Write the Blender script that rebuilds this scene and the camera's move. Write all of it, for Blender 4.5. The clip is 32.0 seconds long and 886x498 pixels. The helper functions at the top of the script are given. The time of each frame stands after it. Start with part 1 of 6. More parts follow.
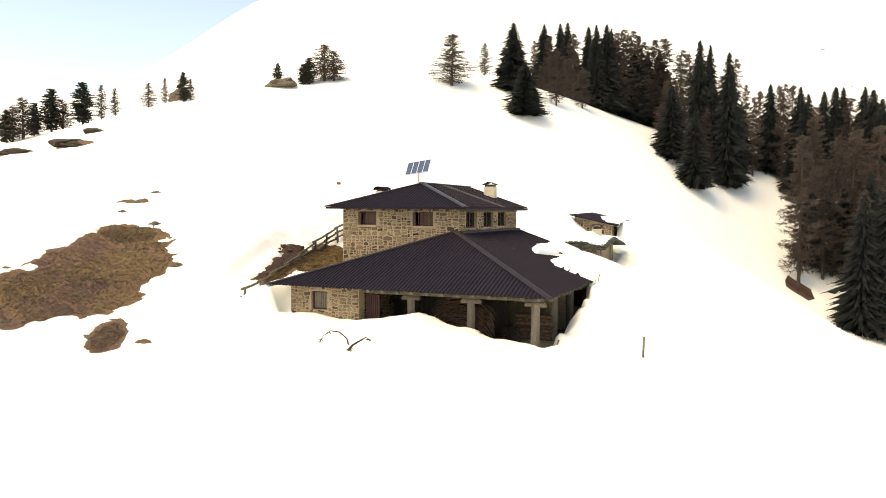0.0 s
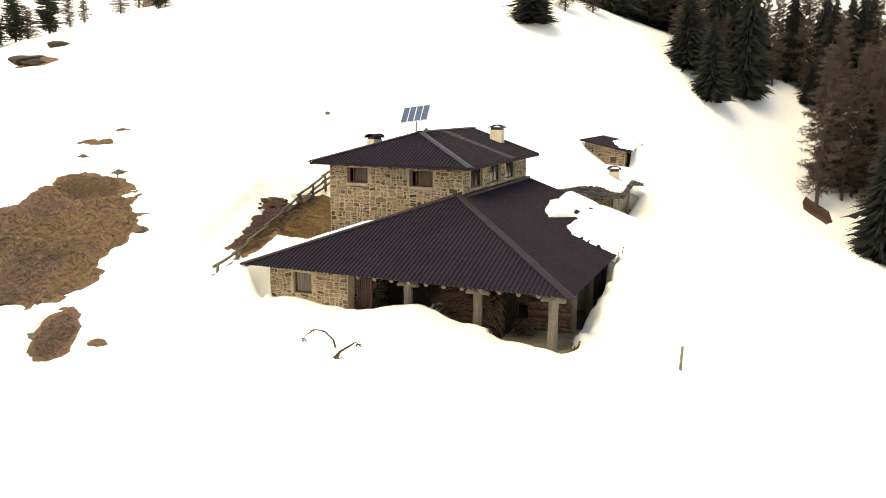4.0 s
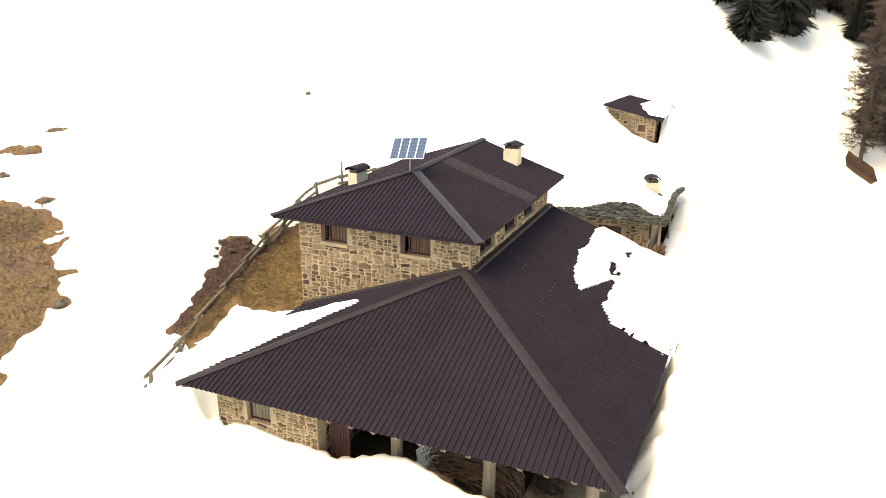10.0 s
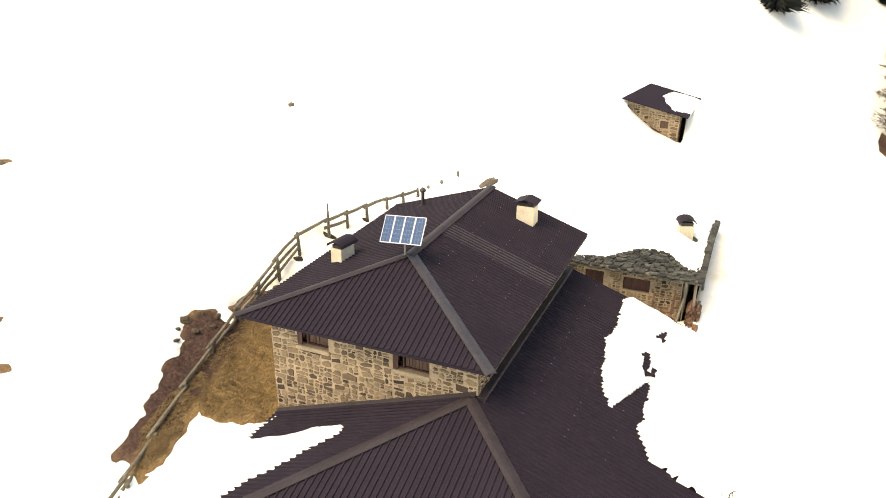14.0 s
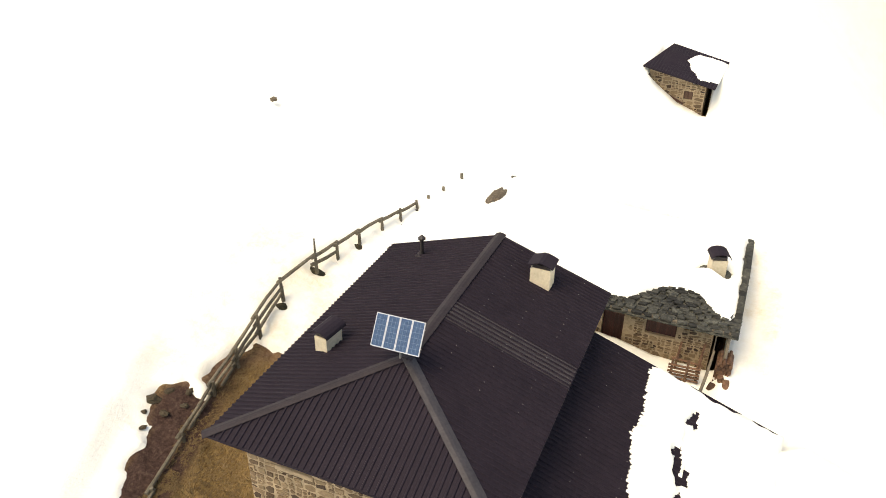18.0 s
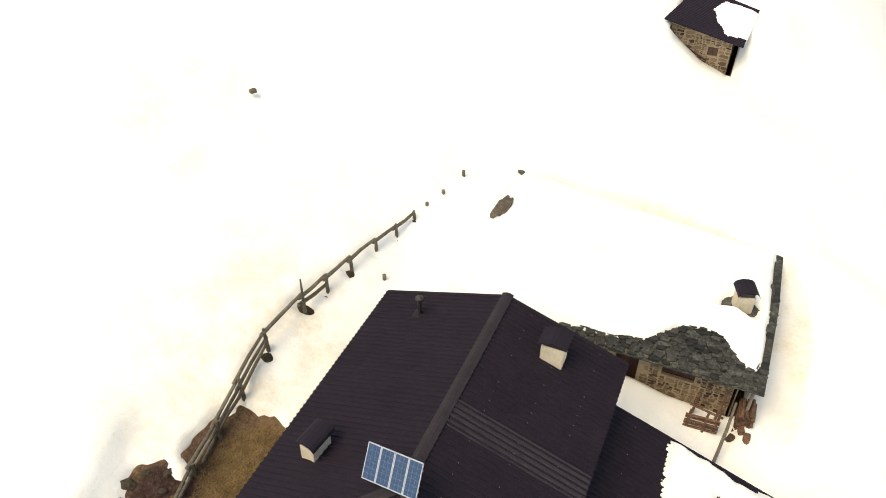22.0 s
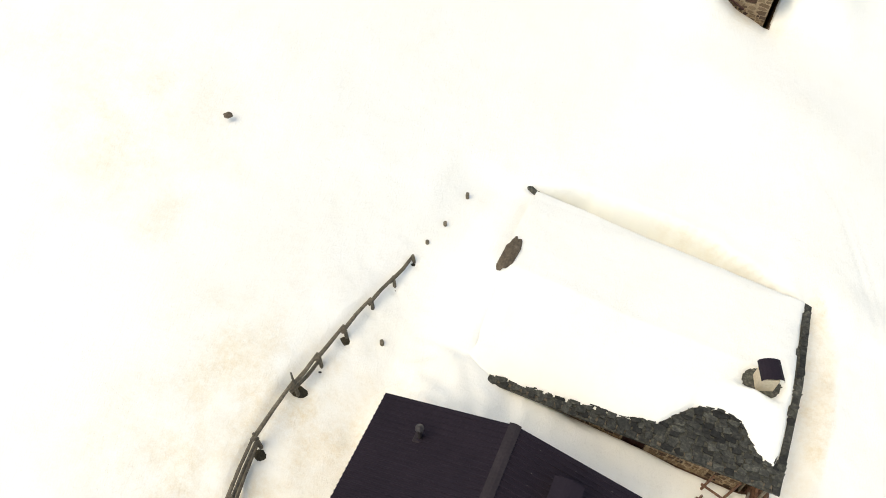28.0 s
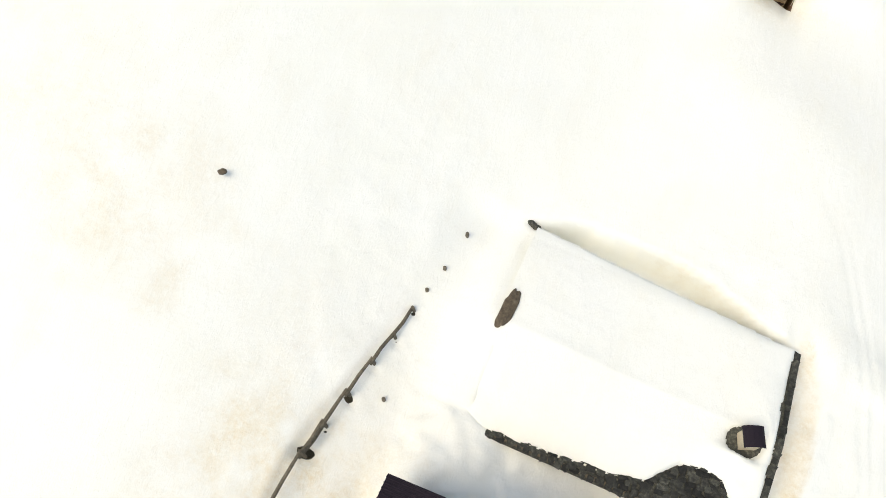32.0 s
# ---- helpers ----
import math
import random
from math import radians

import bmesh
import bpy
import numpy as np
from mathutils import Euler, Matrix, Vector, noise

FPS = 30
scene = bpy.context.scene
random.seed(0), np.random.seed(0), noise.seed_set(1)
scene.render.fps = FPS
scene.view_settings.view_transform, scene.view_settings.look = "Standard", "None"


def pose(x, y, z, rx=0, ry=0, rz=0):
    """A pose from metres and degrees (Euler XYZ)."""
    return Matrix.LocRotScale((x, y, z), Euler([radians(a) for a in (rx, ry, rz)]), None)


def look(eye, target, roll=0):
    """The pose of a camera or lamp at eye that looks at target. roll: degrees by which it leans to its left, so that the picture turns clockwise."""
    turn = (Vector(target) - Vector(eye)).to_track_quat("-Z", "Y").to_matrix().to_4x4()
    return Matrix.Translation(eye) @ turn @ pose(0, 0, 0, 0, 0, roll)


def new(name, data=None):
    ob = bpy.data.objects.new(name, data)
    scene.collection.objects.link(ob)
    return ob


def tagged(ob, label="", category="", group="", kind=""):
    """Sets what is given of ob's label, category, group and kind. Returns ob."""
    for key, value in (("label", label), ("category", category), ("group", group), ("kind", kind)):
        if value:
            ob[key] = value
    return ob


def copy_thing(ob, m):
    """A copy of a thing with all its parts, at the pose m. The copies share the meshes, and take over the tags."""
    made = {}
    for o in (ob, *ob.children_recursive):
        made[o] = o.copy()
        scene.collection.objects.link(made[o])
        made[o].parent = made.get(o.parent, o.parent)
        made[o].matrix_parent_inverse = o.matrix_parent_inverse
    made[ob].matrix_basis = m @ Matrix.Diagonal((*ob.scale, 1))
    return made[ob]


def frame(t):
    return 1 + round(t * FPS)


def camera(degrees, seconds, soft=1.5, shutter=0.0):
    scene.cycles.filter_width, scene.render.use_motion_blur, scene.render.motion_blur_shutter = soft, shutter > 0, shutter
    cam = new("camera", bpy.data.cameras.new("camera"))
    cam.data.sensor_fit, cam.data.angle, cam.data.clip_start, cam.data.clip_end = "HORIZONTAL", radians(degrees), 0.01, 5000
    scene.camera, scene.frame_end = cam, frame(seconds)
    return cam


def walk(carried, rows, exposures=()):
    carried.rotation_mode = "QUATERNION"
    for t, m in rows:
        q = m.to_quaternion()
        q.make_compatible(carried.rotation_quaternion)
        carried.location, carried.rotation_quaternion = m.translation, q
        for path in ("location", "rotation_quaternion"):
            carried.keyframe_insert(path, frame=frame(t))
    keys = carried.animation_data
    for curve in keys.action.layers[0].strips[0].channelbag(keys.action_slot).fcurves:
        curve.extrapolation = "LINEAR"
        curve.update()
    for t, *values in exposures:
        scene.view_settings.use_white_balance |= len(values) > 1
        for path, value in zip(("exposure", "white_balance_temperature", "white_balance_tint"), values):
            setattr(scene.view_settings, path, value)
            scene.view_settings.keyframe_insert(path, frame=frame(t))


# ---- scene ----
cam = camera(60.5, 32.0, soft=0.9)
PATH = [
    (0, (24.579, -39.509, 4.971), (23.795, -37.672, 4.871), 0.34),
    (1, (23.958, -38.265, 5.781), (23.179, -36.431, 5.615), 0.35),
    (2, (23.344, -36.978, 6.605), (22.570, -35.150, 6.365), 0.37),
    (3, (22.733, -35.624, 7.436), (21.963, -33.804, 7.124), 0.39),
    (3.5, (22.423, -34.930, 7.855), (21.656, -33.116, 7.508), 0.37),
    (5.5, (21.186, -31.960, 9.619), (20.425, -30.167, 9.166), 0.29),
    (6, (20.869, -31.171, 10.082), (20.108, -29.384, 9.606), 0.30),
    (7, (20.213, -29.576, 11.017), (19.455, -27.800, 10.497), 0.28),
    (8, (19.557, -27.952, 11.924), (18.800, -26.188, 11.363), 0.25),
    (9, (18.891, -26.340, 12.818), (18.139, -24.585, 12.221), 0.26),
    (10, (18.198, -24.716, 13.716), (17.450, -22.972, 13.085), 0.33),
    (11, (17.479, -23.029, 14.616), (16.733, -21.295, 13.954), 0.36),
    (12, (16.741, -21.338, 15.503), (16.001, -19.615, 14.807), 0.42),
    (13, (15.989, -19.664, 16.378), (15.253, -17.956, 15.642), 0.41),
    (14, (15.282, -18.057, 17.234), (14.554, -16.366, 16.454), 0.40),
    (14.5, (14.933, -17.271, 17.672), (14.208, -15.588, 16.870), 0.38),
    (16.5, (13.636, -14.317, 19.508), (12.931, -12.684, 18.593), 0.40),
    (17, (13.310, -13.589, 19.955), (12.612, -11.971, 19.011), 0.42),
    (18, (12.663, -12.133, 20.848), (11.978, -10.547, 19.842), 0.42),
    (19, (12.025, -10.685, 21.733), (11.356, -9.134, 20.662), 0.46),
    (20, (11.378, -9.249, 22.622), (10.726, -7.739, 21.485), 0.48),
    (21, (10.748, -7.837, 23.487), (10.116, -6.368, 22.286), 0.51),
    (22, (10.129, -6.420, 24.319), (9.517, -4.995, 23.056), 0.48),
    (23, (9.493, -5.008, 25.122), (8.901, -3.628, 23.801), 0.52),
    (24, (8.847, -3.592, 25.911), (8.277, -2.260, 24.532), 0.57),
    (25, (8.203, -2.198, 26.720), (7.657, -0.918, 25.284), 0.63),
    (25.5, (7.886, -1.506, 27.131), (7.352, -0.252, 25.668), 0.63),
    (27.5, (6.693, 1.257, 28.789), (6.206, 2.395, 27.218), 0.54),
    (28, (6.408, 1.955, 29.232), (5.934, 3.062, 27.635), 0.52),
    (29, (5.838, 3.361, 30.129), (5.389, 4.403, 28.482), 0.41),
    (29.5, (5.528, 4.172, 30.643), (5.094, 5.173, 28.967), 0.35),
    (30, (5.154, 5.108, 31.233), (4.737, 6.068, 29.529), 0.32),
    (30.5, (4.720, 6.118, 31.943), (4.324, 7.030, 30.207), 0.28),
    (31, (4.283, 7.132, 32.657), (3.909, 7.994, 30.892), 0.27),
    (32, (3.400, 9.156, 34.100), (3.070, 9.916, 32.280), 0.30),
]
walk(cam, [(t, look(e, g, roll)) for t, e, g, roll in PATH],
     exposures=[(0, 1.2, 9700, 10), (5, 1.3, 9700, 10), (8, 1.46, 9700, 10), (10.5, 1.8, 9700, 10), (14, 1.74, 9700, 10), (18, 1.28, 9300, 9), (22, 0.98, 8700, 8), (27, 0.8, 8200, 7), (32, 0.7, 7900, 6)])

# ---- world and sun: bright hazy day, sun high over the front left ----
SUN_FROM = Vector((-0.30, -0.50, 1.0)).normalized()
world = bpy.data.worlds.new("sky")
scene.world = world
world.use_nodes = True
wn = world.node_tree
sky = wn.nodes.new("ShaderNodeTexSky")
sky.sky_type = 'NISHITA'
sky.sun_disc = False
sky.sun_elevation = math.asin(SUN_FROM.z)
sky.sun_rotation = math.atan2(SUN_FROM.x, SUN_FROM.y)
sky.air_density, sky.dust_density, sky.ozone_density = 1.0, 5.0, 1.0
sky.altitude = 1800
wn.links.new(sky.outputs[0], wn.nodes["Background"].inputs[0])
wn.nodes["Background"].inputs[1].default_value = 0.15
sun = new("sun", bpy.data.lights.new("sun", 'SUN'))
sun.data.energy, sun.data.angle, sun.data.color = 1.1, radians(38), (1.0, 0.955, 0.88)
sun.matrix_world = look(SUN_FROM * 50, (0, 0, 0))


# ---- materials ----
def material(name, build):
    m = bpy.data.materials.new(name)
    m.use_nodes = True
    t = m.node_tree
    build(t, t.nodes["Principled BSDF"])
    return m


def node(t, kind, **sets):
    n = t.nodes.new(kind)
    for key, value in sets.items():
        n.inputs[key].default_value = value
    return n


def coords(t, scale=(1, 1, 1), which="Object"):
    c = t.nodes.new("ShaderNodeTexCoord")
    m = t.nodes.new("ShaderNodeMapping")
    m.inputs["Scale"].default_value = scale
    t.links.new(c.outputs[which], m.inputs[0])
    return m.outputs[0]


def world_coords(t, scale=(1, 1, 1)):
    c = t.nodes.new("ShaderNodeNewGeometry")
    m = t.nodes.new("ShaderNodeMapping")
    m.inputs["Scale"].default_value = scale
    t.links.new(c.outputs["Position"], m.inputs[0])
    return m.outputs[0]


def noise_tex(t, vec, scale, detail=4.0, rough=0.6):
    n = node(t, "ShaderNodeTexNoise", Scale=scale, Detail=detail, Roughness=rough)
    t.links.new(vec, n.inputs["Vector"])
    return n.outputs["Fac"]


def ramp(t, fac, stops):
    r = t.nodes.new("ShaderNodeValToRGB")
    e = r.color_ramp.elements
    while len(e) < len(stops):
        e.new(0.5)
    for el, (pos, col) in zip(e, stops):
        el.position, el.color = pos, (*col, 1)
    t.links.new(fac, r.inputs[0])
    return r.outputs[0]


def mix(t, fac, a, b, mode='MIX'):
    m = t.nodes.new("ShaderNodeMix")
    m.data_type, m.blend_type = 'RGBA', mode
    for sock, v in ((m.inputs[0], fac), (m.inputs[6], a), (m.inputs[7], b)):
        if isinstance(v, (float, int)):
            sock.default_value = v
        elif isinstance(v, tuple):
            sock.default_value = (*v, 1)
        else:
            t.links.new(v, sock)
    return m.outputs[2]


def bump(t, p, height, strength, dist=0.02):
    b = node(t, "ShaderNodeBump", Strength=strength, Distance=dist)
    t.links.new(height, b.inputs["Height"])
    t.links.new(b.outputs[0], p.inputs["Normal"])


def surface(name, stops, scale, rough, big=0.6, bumps=0.3, dist=0.02, metal=0.0, spec=0.5, stretch=(1, 1, 1), random_value=0.0, in_world=True):
    """Two scales of noise between the colours of stops, and a little relief."""
    def build(t, p):
        vec = world_coords(t, stretch) if in_world else coords(t, stretch)
        fine = noise_tex(t, vec, scale, 6, 0.65)
        wide = noise_tex(t, vec, scale * 0.13, 3, 0.5)
        col = ramp(t, fine, stops)
        tone = ramp(t, wide, [(0.3, (1 - big * 0.5,) * 3), (0.7, (1 + big * 0.3,) * 3)])
        col = mix(t, 1.0, col, tone, 'MULTIPLY')
        if random_value:
            info = t.nodes.new("ShaderNodeObjectInfo")
            tone2 = ramp(t, info.outputs["Random"], [(0.0, (1 - random_value,) * 3), (1.0, (1 + random_value,) * 3)])
            col = mix(t, 1.0, col, tone2, 'MULTIPLY')
        t.links.new(col, p.inputs["Base Color"])
        p.inputs["Roughness"].default_value = rough
        p.inputs["Metallic"].default_value = metal
        p.inputs["Specular IOR Level"].default_value = spec
        if bumps:
            bump(t, p, fine, bumps, dist)
    return material(name, build)


def build_snow(t, p):
    vec = world_coords(t)
    fine = noise_tex(t, vec, 9.0, 6, 0.7)
    wide = noise_tex(t, vec, 0.35, 4, 0.55)
    dirt = noise_tex(t, world_coords(t, (1.2, 0.5, 1)), 0.6, 5, 0.6)
    col = ramp(t, wide, [(0.35, (0.92, 0.918, 0.835)), (0.65, (0.935, 0.935, 0.865))])
    col = mix(t, ramp(t, dirt, [(0.52, (0, 0, 0)), (0.75, (0.35, 0.35, 0.35))]), col, (0.89, 0.86, 0.74))
    att = t.nodes.new("ShaderNodeAttribute")
    att.attribute_name = "grime_shade"
    grit = ramp(t, noise_tex(t, vec, 3.5, 7, 0.75), [(0.38, (0, 0, 0)), (0.68, (1, 1, 1))])
    stain_shade = mix(t, 1.0, att.outputs["Color"], mix(t, 0.65, (1, 1, 1), grit), 'MULTIPLY')
    col = mix(t, stain_shade, col, (0.74, 0.62, 0.40))
    t.links.new(col, p.inputs["Base Color"])
    p.inputs["Roughness"].default_value = 0.85
    p.inputs["Specular IOR Level"].default_value = 0.2
    both = t.nodes.new("ShaderNodeMath")
    both.operation = 'ADD'
    t.links.new(fine, both.inputs[0])
    t.links.new(noise_tex(t, vec, 1.6, 4, 0.6), both.inputs[1])
    crust = t.nodes.new("ShaderNodeMath")
    crust.operation = 'ADD'
    t.links.new(both.outputs[0], crust.inputs[0])
    t.links.new(ramp(t, noise_tex(t, world_coords(t, (1.7, 0.55, 1)), 1.3, 5, 0.65), [(0.47, (0, 0, 0)), (0.52, (0.5, 0.5, 0.5)), (0.60, (0.3, 0.3, 0.3))]), crust.inputs[1])
    bump(t, p, crust.outputs[0], 0.3, 0.06)


SNOW = material("old snow", build_snow)


def build_ground(t, p):
    att = t.nodes.new("ShaderNodeAttribute")
    att.attribute_name = "soil"
    vec = world_coords(t)
    fine = noise_tex(t, vec, 7.0, 8, 0.75)
    blade = noise_tex(t, world_coords(t, (14, 5, 3)), 1.6, 6, 0.7)
    grass = ramp(t, blade, [(0.3, (0.065, 0.038, 0.016)), (0.5, (0.20, 0.128, 0.053)), (0.72, (0.34, 0.235, 0.11))])
    wide = noise_tex(t, vec, 0.8, 5, 0.6)
    heath = ramp(t, fine, [(0.3, (0.045, 0.028, 0.02)), (0.5, (0.175, 0.108, 0.054)), (0.72, (0.40, 0.27, 0.128))])
    ruddy = ramp(t, fine, [(0.3, (0.05, 0.026, 0.024)), (0.5, (0.165, 0.095, 0.075)), (0.72, (0.30, 0.20, 0.155))])
    heath = mix(t, ramp(t, noise_tex(t, vec, 0.28, 4, 0.6), [(0.45, (0, 0, 0)), (0.58, (1, 1, 1))]), heath, ruddy)
    heath = mix(t, ramp(t, wide, [(0.35, (0, 0, 0)), (0.7, (1, 1, 1))]), heath, mix(t, 0.5, heath, (0.155, 0.115, 0.064)))
    earth = ramp(t, fine, [(0.3, (0.024, 0.014, 0.011)), (0.55, (0.072, 0.043, 0.034)), (0.75, (0.15, 0.10, 0.078))])
    sep = t.nodes.new("ShaderNodeSeparateColor")
    t.links.new(att.outputs["Color"], sep.inputs[0])
    col = mix(t, sep.outputs[0], heath, grass)
    col = mix(t, sep.outputs[1], col, earth)
    # darker soil colour inside the melted rings at the fence posts
    ring_soil = ramp(t, fine, [(0.3, (0.022, 0.019, 0.012)), (0.7, (0.085, 0.074, 0.048))])
    col = mix(t, sep.outputs[2], col, ring_soil)
    t.links.new(col, p.inputs["Base Color"])
    p.inputs["Roughness"].default_value = 0.95
    p.inputs["Specular IOR Level"].default_value = 0.1
    bump(t, p, fine, 0.8, 0.12)


GROUND = material("heath and earth", build_ground)


def build_roof(t, p):
    vec = world_coords(t)
    fine = noise_tex(t, vec, 18.0, 6, 0.7)
    wide = noise_tex(t, world_coords(t, (0.6, 0.6, 0.6)), 1.1, 4, 0.6)
    col = ramp(t, fine, [(0.25, (0.0128, 0.0092, 0.0138)), (0.55, (0.0190, 0.0140, 0.0208)), (0.8, (0.030, 0.024, 0.0325))])
    col = mix(t, 1.0, col, ramp(t, wide, [(0.3, (0.85, 0.84, 0.86)), (0.7, (1.12, 1.1, 1.08))]), 'MULTIPLY')
    t.links.new(col, p.inputs["Base Color"])
    r = t.nodes.new("ShaderNodeMapRange")
    r.inputs["To Min"].default_value, r.inputs["To Max"].default_value = 0.58, 0.8
    t.links.new(fine, r.inputs[0])
    t.links.new(r.outputs[0], p.inputs["Roughness"])
    p.inputs["Specular IOR Level"].default_value = 0.14
    bump(t, p, fine, 0.08, 0.01)


ROOF = material("brown painted sheet metal", build_roof)
STRAW = surface("dry straw grass", [(0.3, (0.10, 0.060, 0.022)), (0.6, (0.205, 0.132, 0.056)), (0.8, (0.30, 0.21, 0.105))], 3.0, 0.9, 0.5, 0)
HEATHER = surface("dead heather", [(0.3, (0.12, 0.078, 0.048)), (0.6, (0.26, 0.18, 0.115)), (0.8, (0.38, 0.28, 0.18))], 3.0, 0.9, 0.5, 0)
CLOD = surface("dark clods of earth", [(0.3, (0.028, 0.021, 0.012)), (0.7, (0.085, 0.064, 0.036))], 9, 0.95, 0.5, 0.8, 0.05)
# porch shade put into the colour, for the added planks and brushwood cores
PORCH_SHADE = surface("near-black brown standing in for porch shade", [(0.3, (0.012, 0.008, 0.006)), (0.7, (0.035, 0.024, 0.017))], 9, 0.85, 0.5, 0.3, 0.01, random_value=0.3)
CAP = surface("brown ridge metal", [(0.3, (0.0205, 0.0150, 0.0175)), (0.7, (0.034, 0.0258, 0.0282))], 12, 0.62, 0.4, 0.05, spec=0.25)
HIP_METAL = surface("dull galvanised hip flashing", [(0.3, (0.036, 0.031, 0.034)), (0.7, (0.066, 0.059, 0.060))], 12, 0.4, 0.4, 0.05, metal=0.35, spec=0.5)
OLD_SHEET = surface("greyed older roof sheet", [(0.3, (0.019, 0.0145, 0.018)), (0.7, (0.048, 0.040, 0.041))], 6, 0.5, 0.6, 0.05, spec=0.35, stretch=(0.4, 6, 1))
GREY_METAL = surface("grey weathered sheet", [(0.3, (0.14, 0.13, 0.12)), (0.7, (0.24, 0.225, 0.21))], 9, 0.4, 0.5, 0.05)


STONE_TONES = [(0.0, (0.030, 0.017, 0.012)), (0.10, (0.085, 0.052, 0.030)), (0.22, (0.20, 0.138, 0.080)), (0.36, (0.27, 0.195, 0.118)), (0.46, (0.15, 0.098, 0.055)),
               (0.56, (0.23, 0.165, 0.098)), (0.66, (0.11, 0.070, 0.040)), (0.76, (0.28, 0.20, 0.125)), (0.86, (0.17, 0.115, 0.066)), (0.94, (0.055, 0.033, 0.021)), (1.0, (0.22, 0.15, 0.088))]


def stone_look(t, p, pick):
    fine = noise_tex(t, world_coords(t), 14.0, 7, 0.7)
    col = mix(t, 1.0, ramp(t, pick, STONE_TONES), ramp(t, fine, [(0.25, (0.6, 0.6, 0.6)), (0.75, (1.3, 1.27, 1.2))]), 'MULTIPLY')
    t.links.new(col, p.inputs["Base Color"])
    p.inputs["Roughness"].default_value = 0.9
    bump(t, p, fine, 0.6, 0.03)


def build_stone(t, p):
    stone_look(t, p, t.nodes.new("ShaderNodeObjectInfo").outputs["Random"])


def build_rubble(t, p):
    stone_look(t, p, t.nodes.new("ShaderNodeNewGeometry").outputs["Random Per Island"])


RUBBLE = material("porphyry rubble in one piece", build_rubble)
STONE = material("porphyry rubble", build_stone)
MORTAR = surface("lime mortar", [(0.3, (0.27, 0.20, 0.122)), (0.7, (0.43, 0.33, 0.212))], 9, 0.95, 0.4, 0.5, 0.03)
PLASTER = surface("cream plaster", [(0.3, (0.55, 0.46, 0.32)), (0.7, (0.68, 0.59, 0.43))], 10, 0.9, 0.3, 0.2)
WOOD = surface("grey weathered wood", [(0.3, (0.10, 0.08, 0.055)), (0.7, (0.24, 0.20, 0.145))], 8, 0.85, 0.5, 0.4, 0.01, stretch=(6, 6, 0.7), random_value=0.25)
RAIL = surface("weathered rail wood", [(0.3, (0.07, 0.058, 0.038)), (0.7, (0.20, 0.17, 0.118))], 9, 0.85, 0.5, 0.4, 0.01, random_value=0.25)
DARKWOOD = surface("dark stained wood", [(0.3, (0.036, 0.012, 0.009)), (0.7, (0.085, 0.030, 0.020))], 10, 0.7, 0.5, 0.3, 0.01, stretch=(8, 8, 0.8), random_value=0.2)
SHUTTER = surface("brown shutter boards", [(0.3, (0.055, 0.026, 0.016)), (0.7, (0.125, 0.068, 0.042))], 10, 0.75, 0.5, 0.3, 0.01, stretch=(9, 9, 0.8), random_value=0.2)
SLATE = surface("lichened slate", [(0.25, (0.012, 0.0125, 0.010)), (0.5, (0.034, 0.034, 0.027)), (0.75, (0.10, 0.097, 0.075))], 7, 0.85, 0.5, 0.8, 0.03, random_value=0.75)
ROCK = surface("mossy rock", [(0.25, (0.045, 0.034, 0.023)), (0.5, (0.115, 0.088, 0.058)), (0.75, (0.21, 0.17, 0.115))], 4, 0.95, 0.5, 0.8, 0.05)
SAND = surface("dusty porch floor", [(0.3, (0.20, 0.15, 0.09)), (0.7, (0.34, 0.27, 0.17))], 5, 0.95, 0.6, 0.4, 0.03)
# floor colour made dark in place of the shade under the roof
SHADED_EARTH = surface("earth floor darkened for porch shade", [(0.3, (0.03, 0.022, 0.015)), (0.7, (0.07, 0.052, 0.036))], 5, 0.95, 0.6, 0.4, 0.03)
BARK = surface("conifer bark", [(0.3, (0.045, 0.033, 0.025)), (0.7, (0.12, 0.09, 0.07))], 6, 0.95, 0.4, 0.6, 0.03, in_world=False)
NEEDLE = surface("dark spruce needles", [(0.3, (0.0028, 0.0045, 0.0035)), (0.55, (0.006, 0.0095, 0.006)), (0.8, (0.018, 0.022, 0.010))], 2.0, 0.9, 0.6, 0, in_world=False, random_value=0.3)
LARCH = surface("bare larch twigs", [(0.3, (0.042, 0.029, 0.023)), (0.55, (0.082, 0.057, 0.043)), (0.8, (0.14, 0.104, 0.074))], 2.0, 0.9, 0.6, 0, in_world=False, random_value=0.3)
PINE = surface("pine needles", [(0.3, (0.010, 0.015, 0.010)), (0.8, (0.04, 0.042, 0.023))], 2.0, 0.85, 0.5, 0, in_world=False, random_value=0.3)
BRUSH = surface("dry brushwood", [(0.3, (0.055, 0.025, 0.015)), (0.7, (0.22, 0.118, 0.068))], 6, 0.85, 0.5, 0.3, 0.01, random_value=0.3)
ALU = surface("aluminium frame", [(0.3, (0.45, 0.46, 0.48)), (0.7, (0.58, 0.58, 0.6))], 20, 0.4, 0.1, 0.0, metal=0.6)
BLACKMETAL = surface("black stove pipe", [(0.3, (0.018, 0.014, 0.013)), (0.7, (0.036, 0.028, 0.026))], 15, 0.55, 0.4, 0.1)


def build_cell(t, p):
    vec = coords(t)
    v = node(t, "ShaderNodeTexVoronoi", Scale=22.0)
    t.links.new(vec, v.inputs["Vector"])
    col = ramp(t, v.outputs["Color"], [(0.0, (0.018, 0.045, 0.10)), (1.0, (0.045, 0.09, 0.165))])
    t.links.new(col, p.inputs["Base Color"])
    p.inputs["Roughness"].default_value = 0.4
    p.inputs["Specular IOR Level"].default_value = 0.25


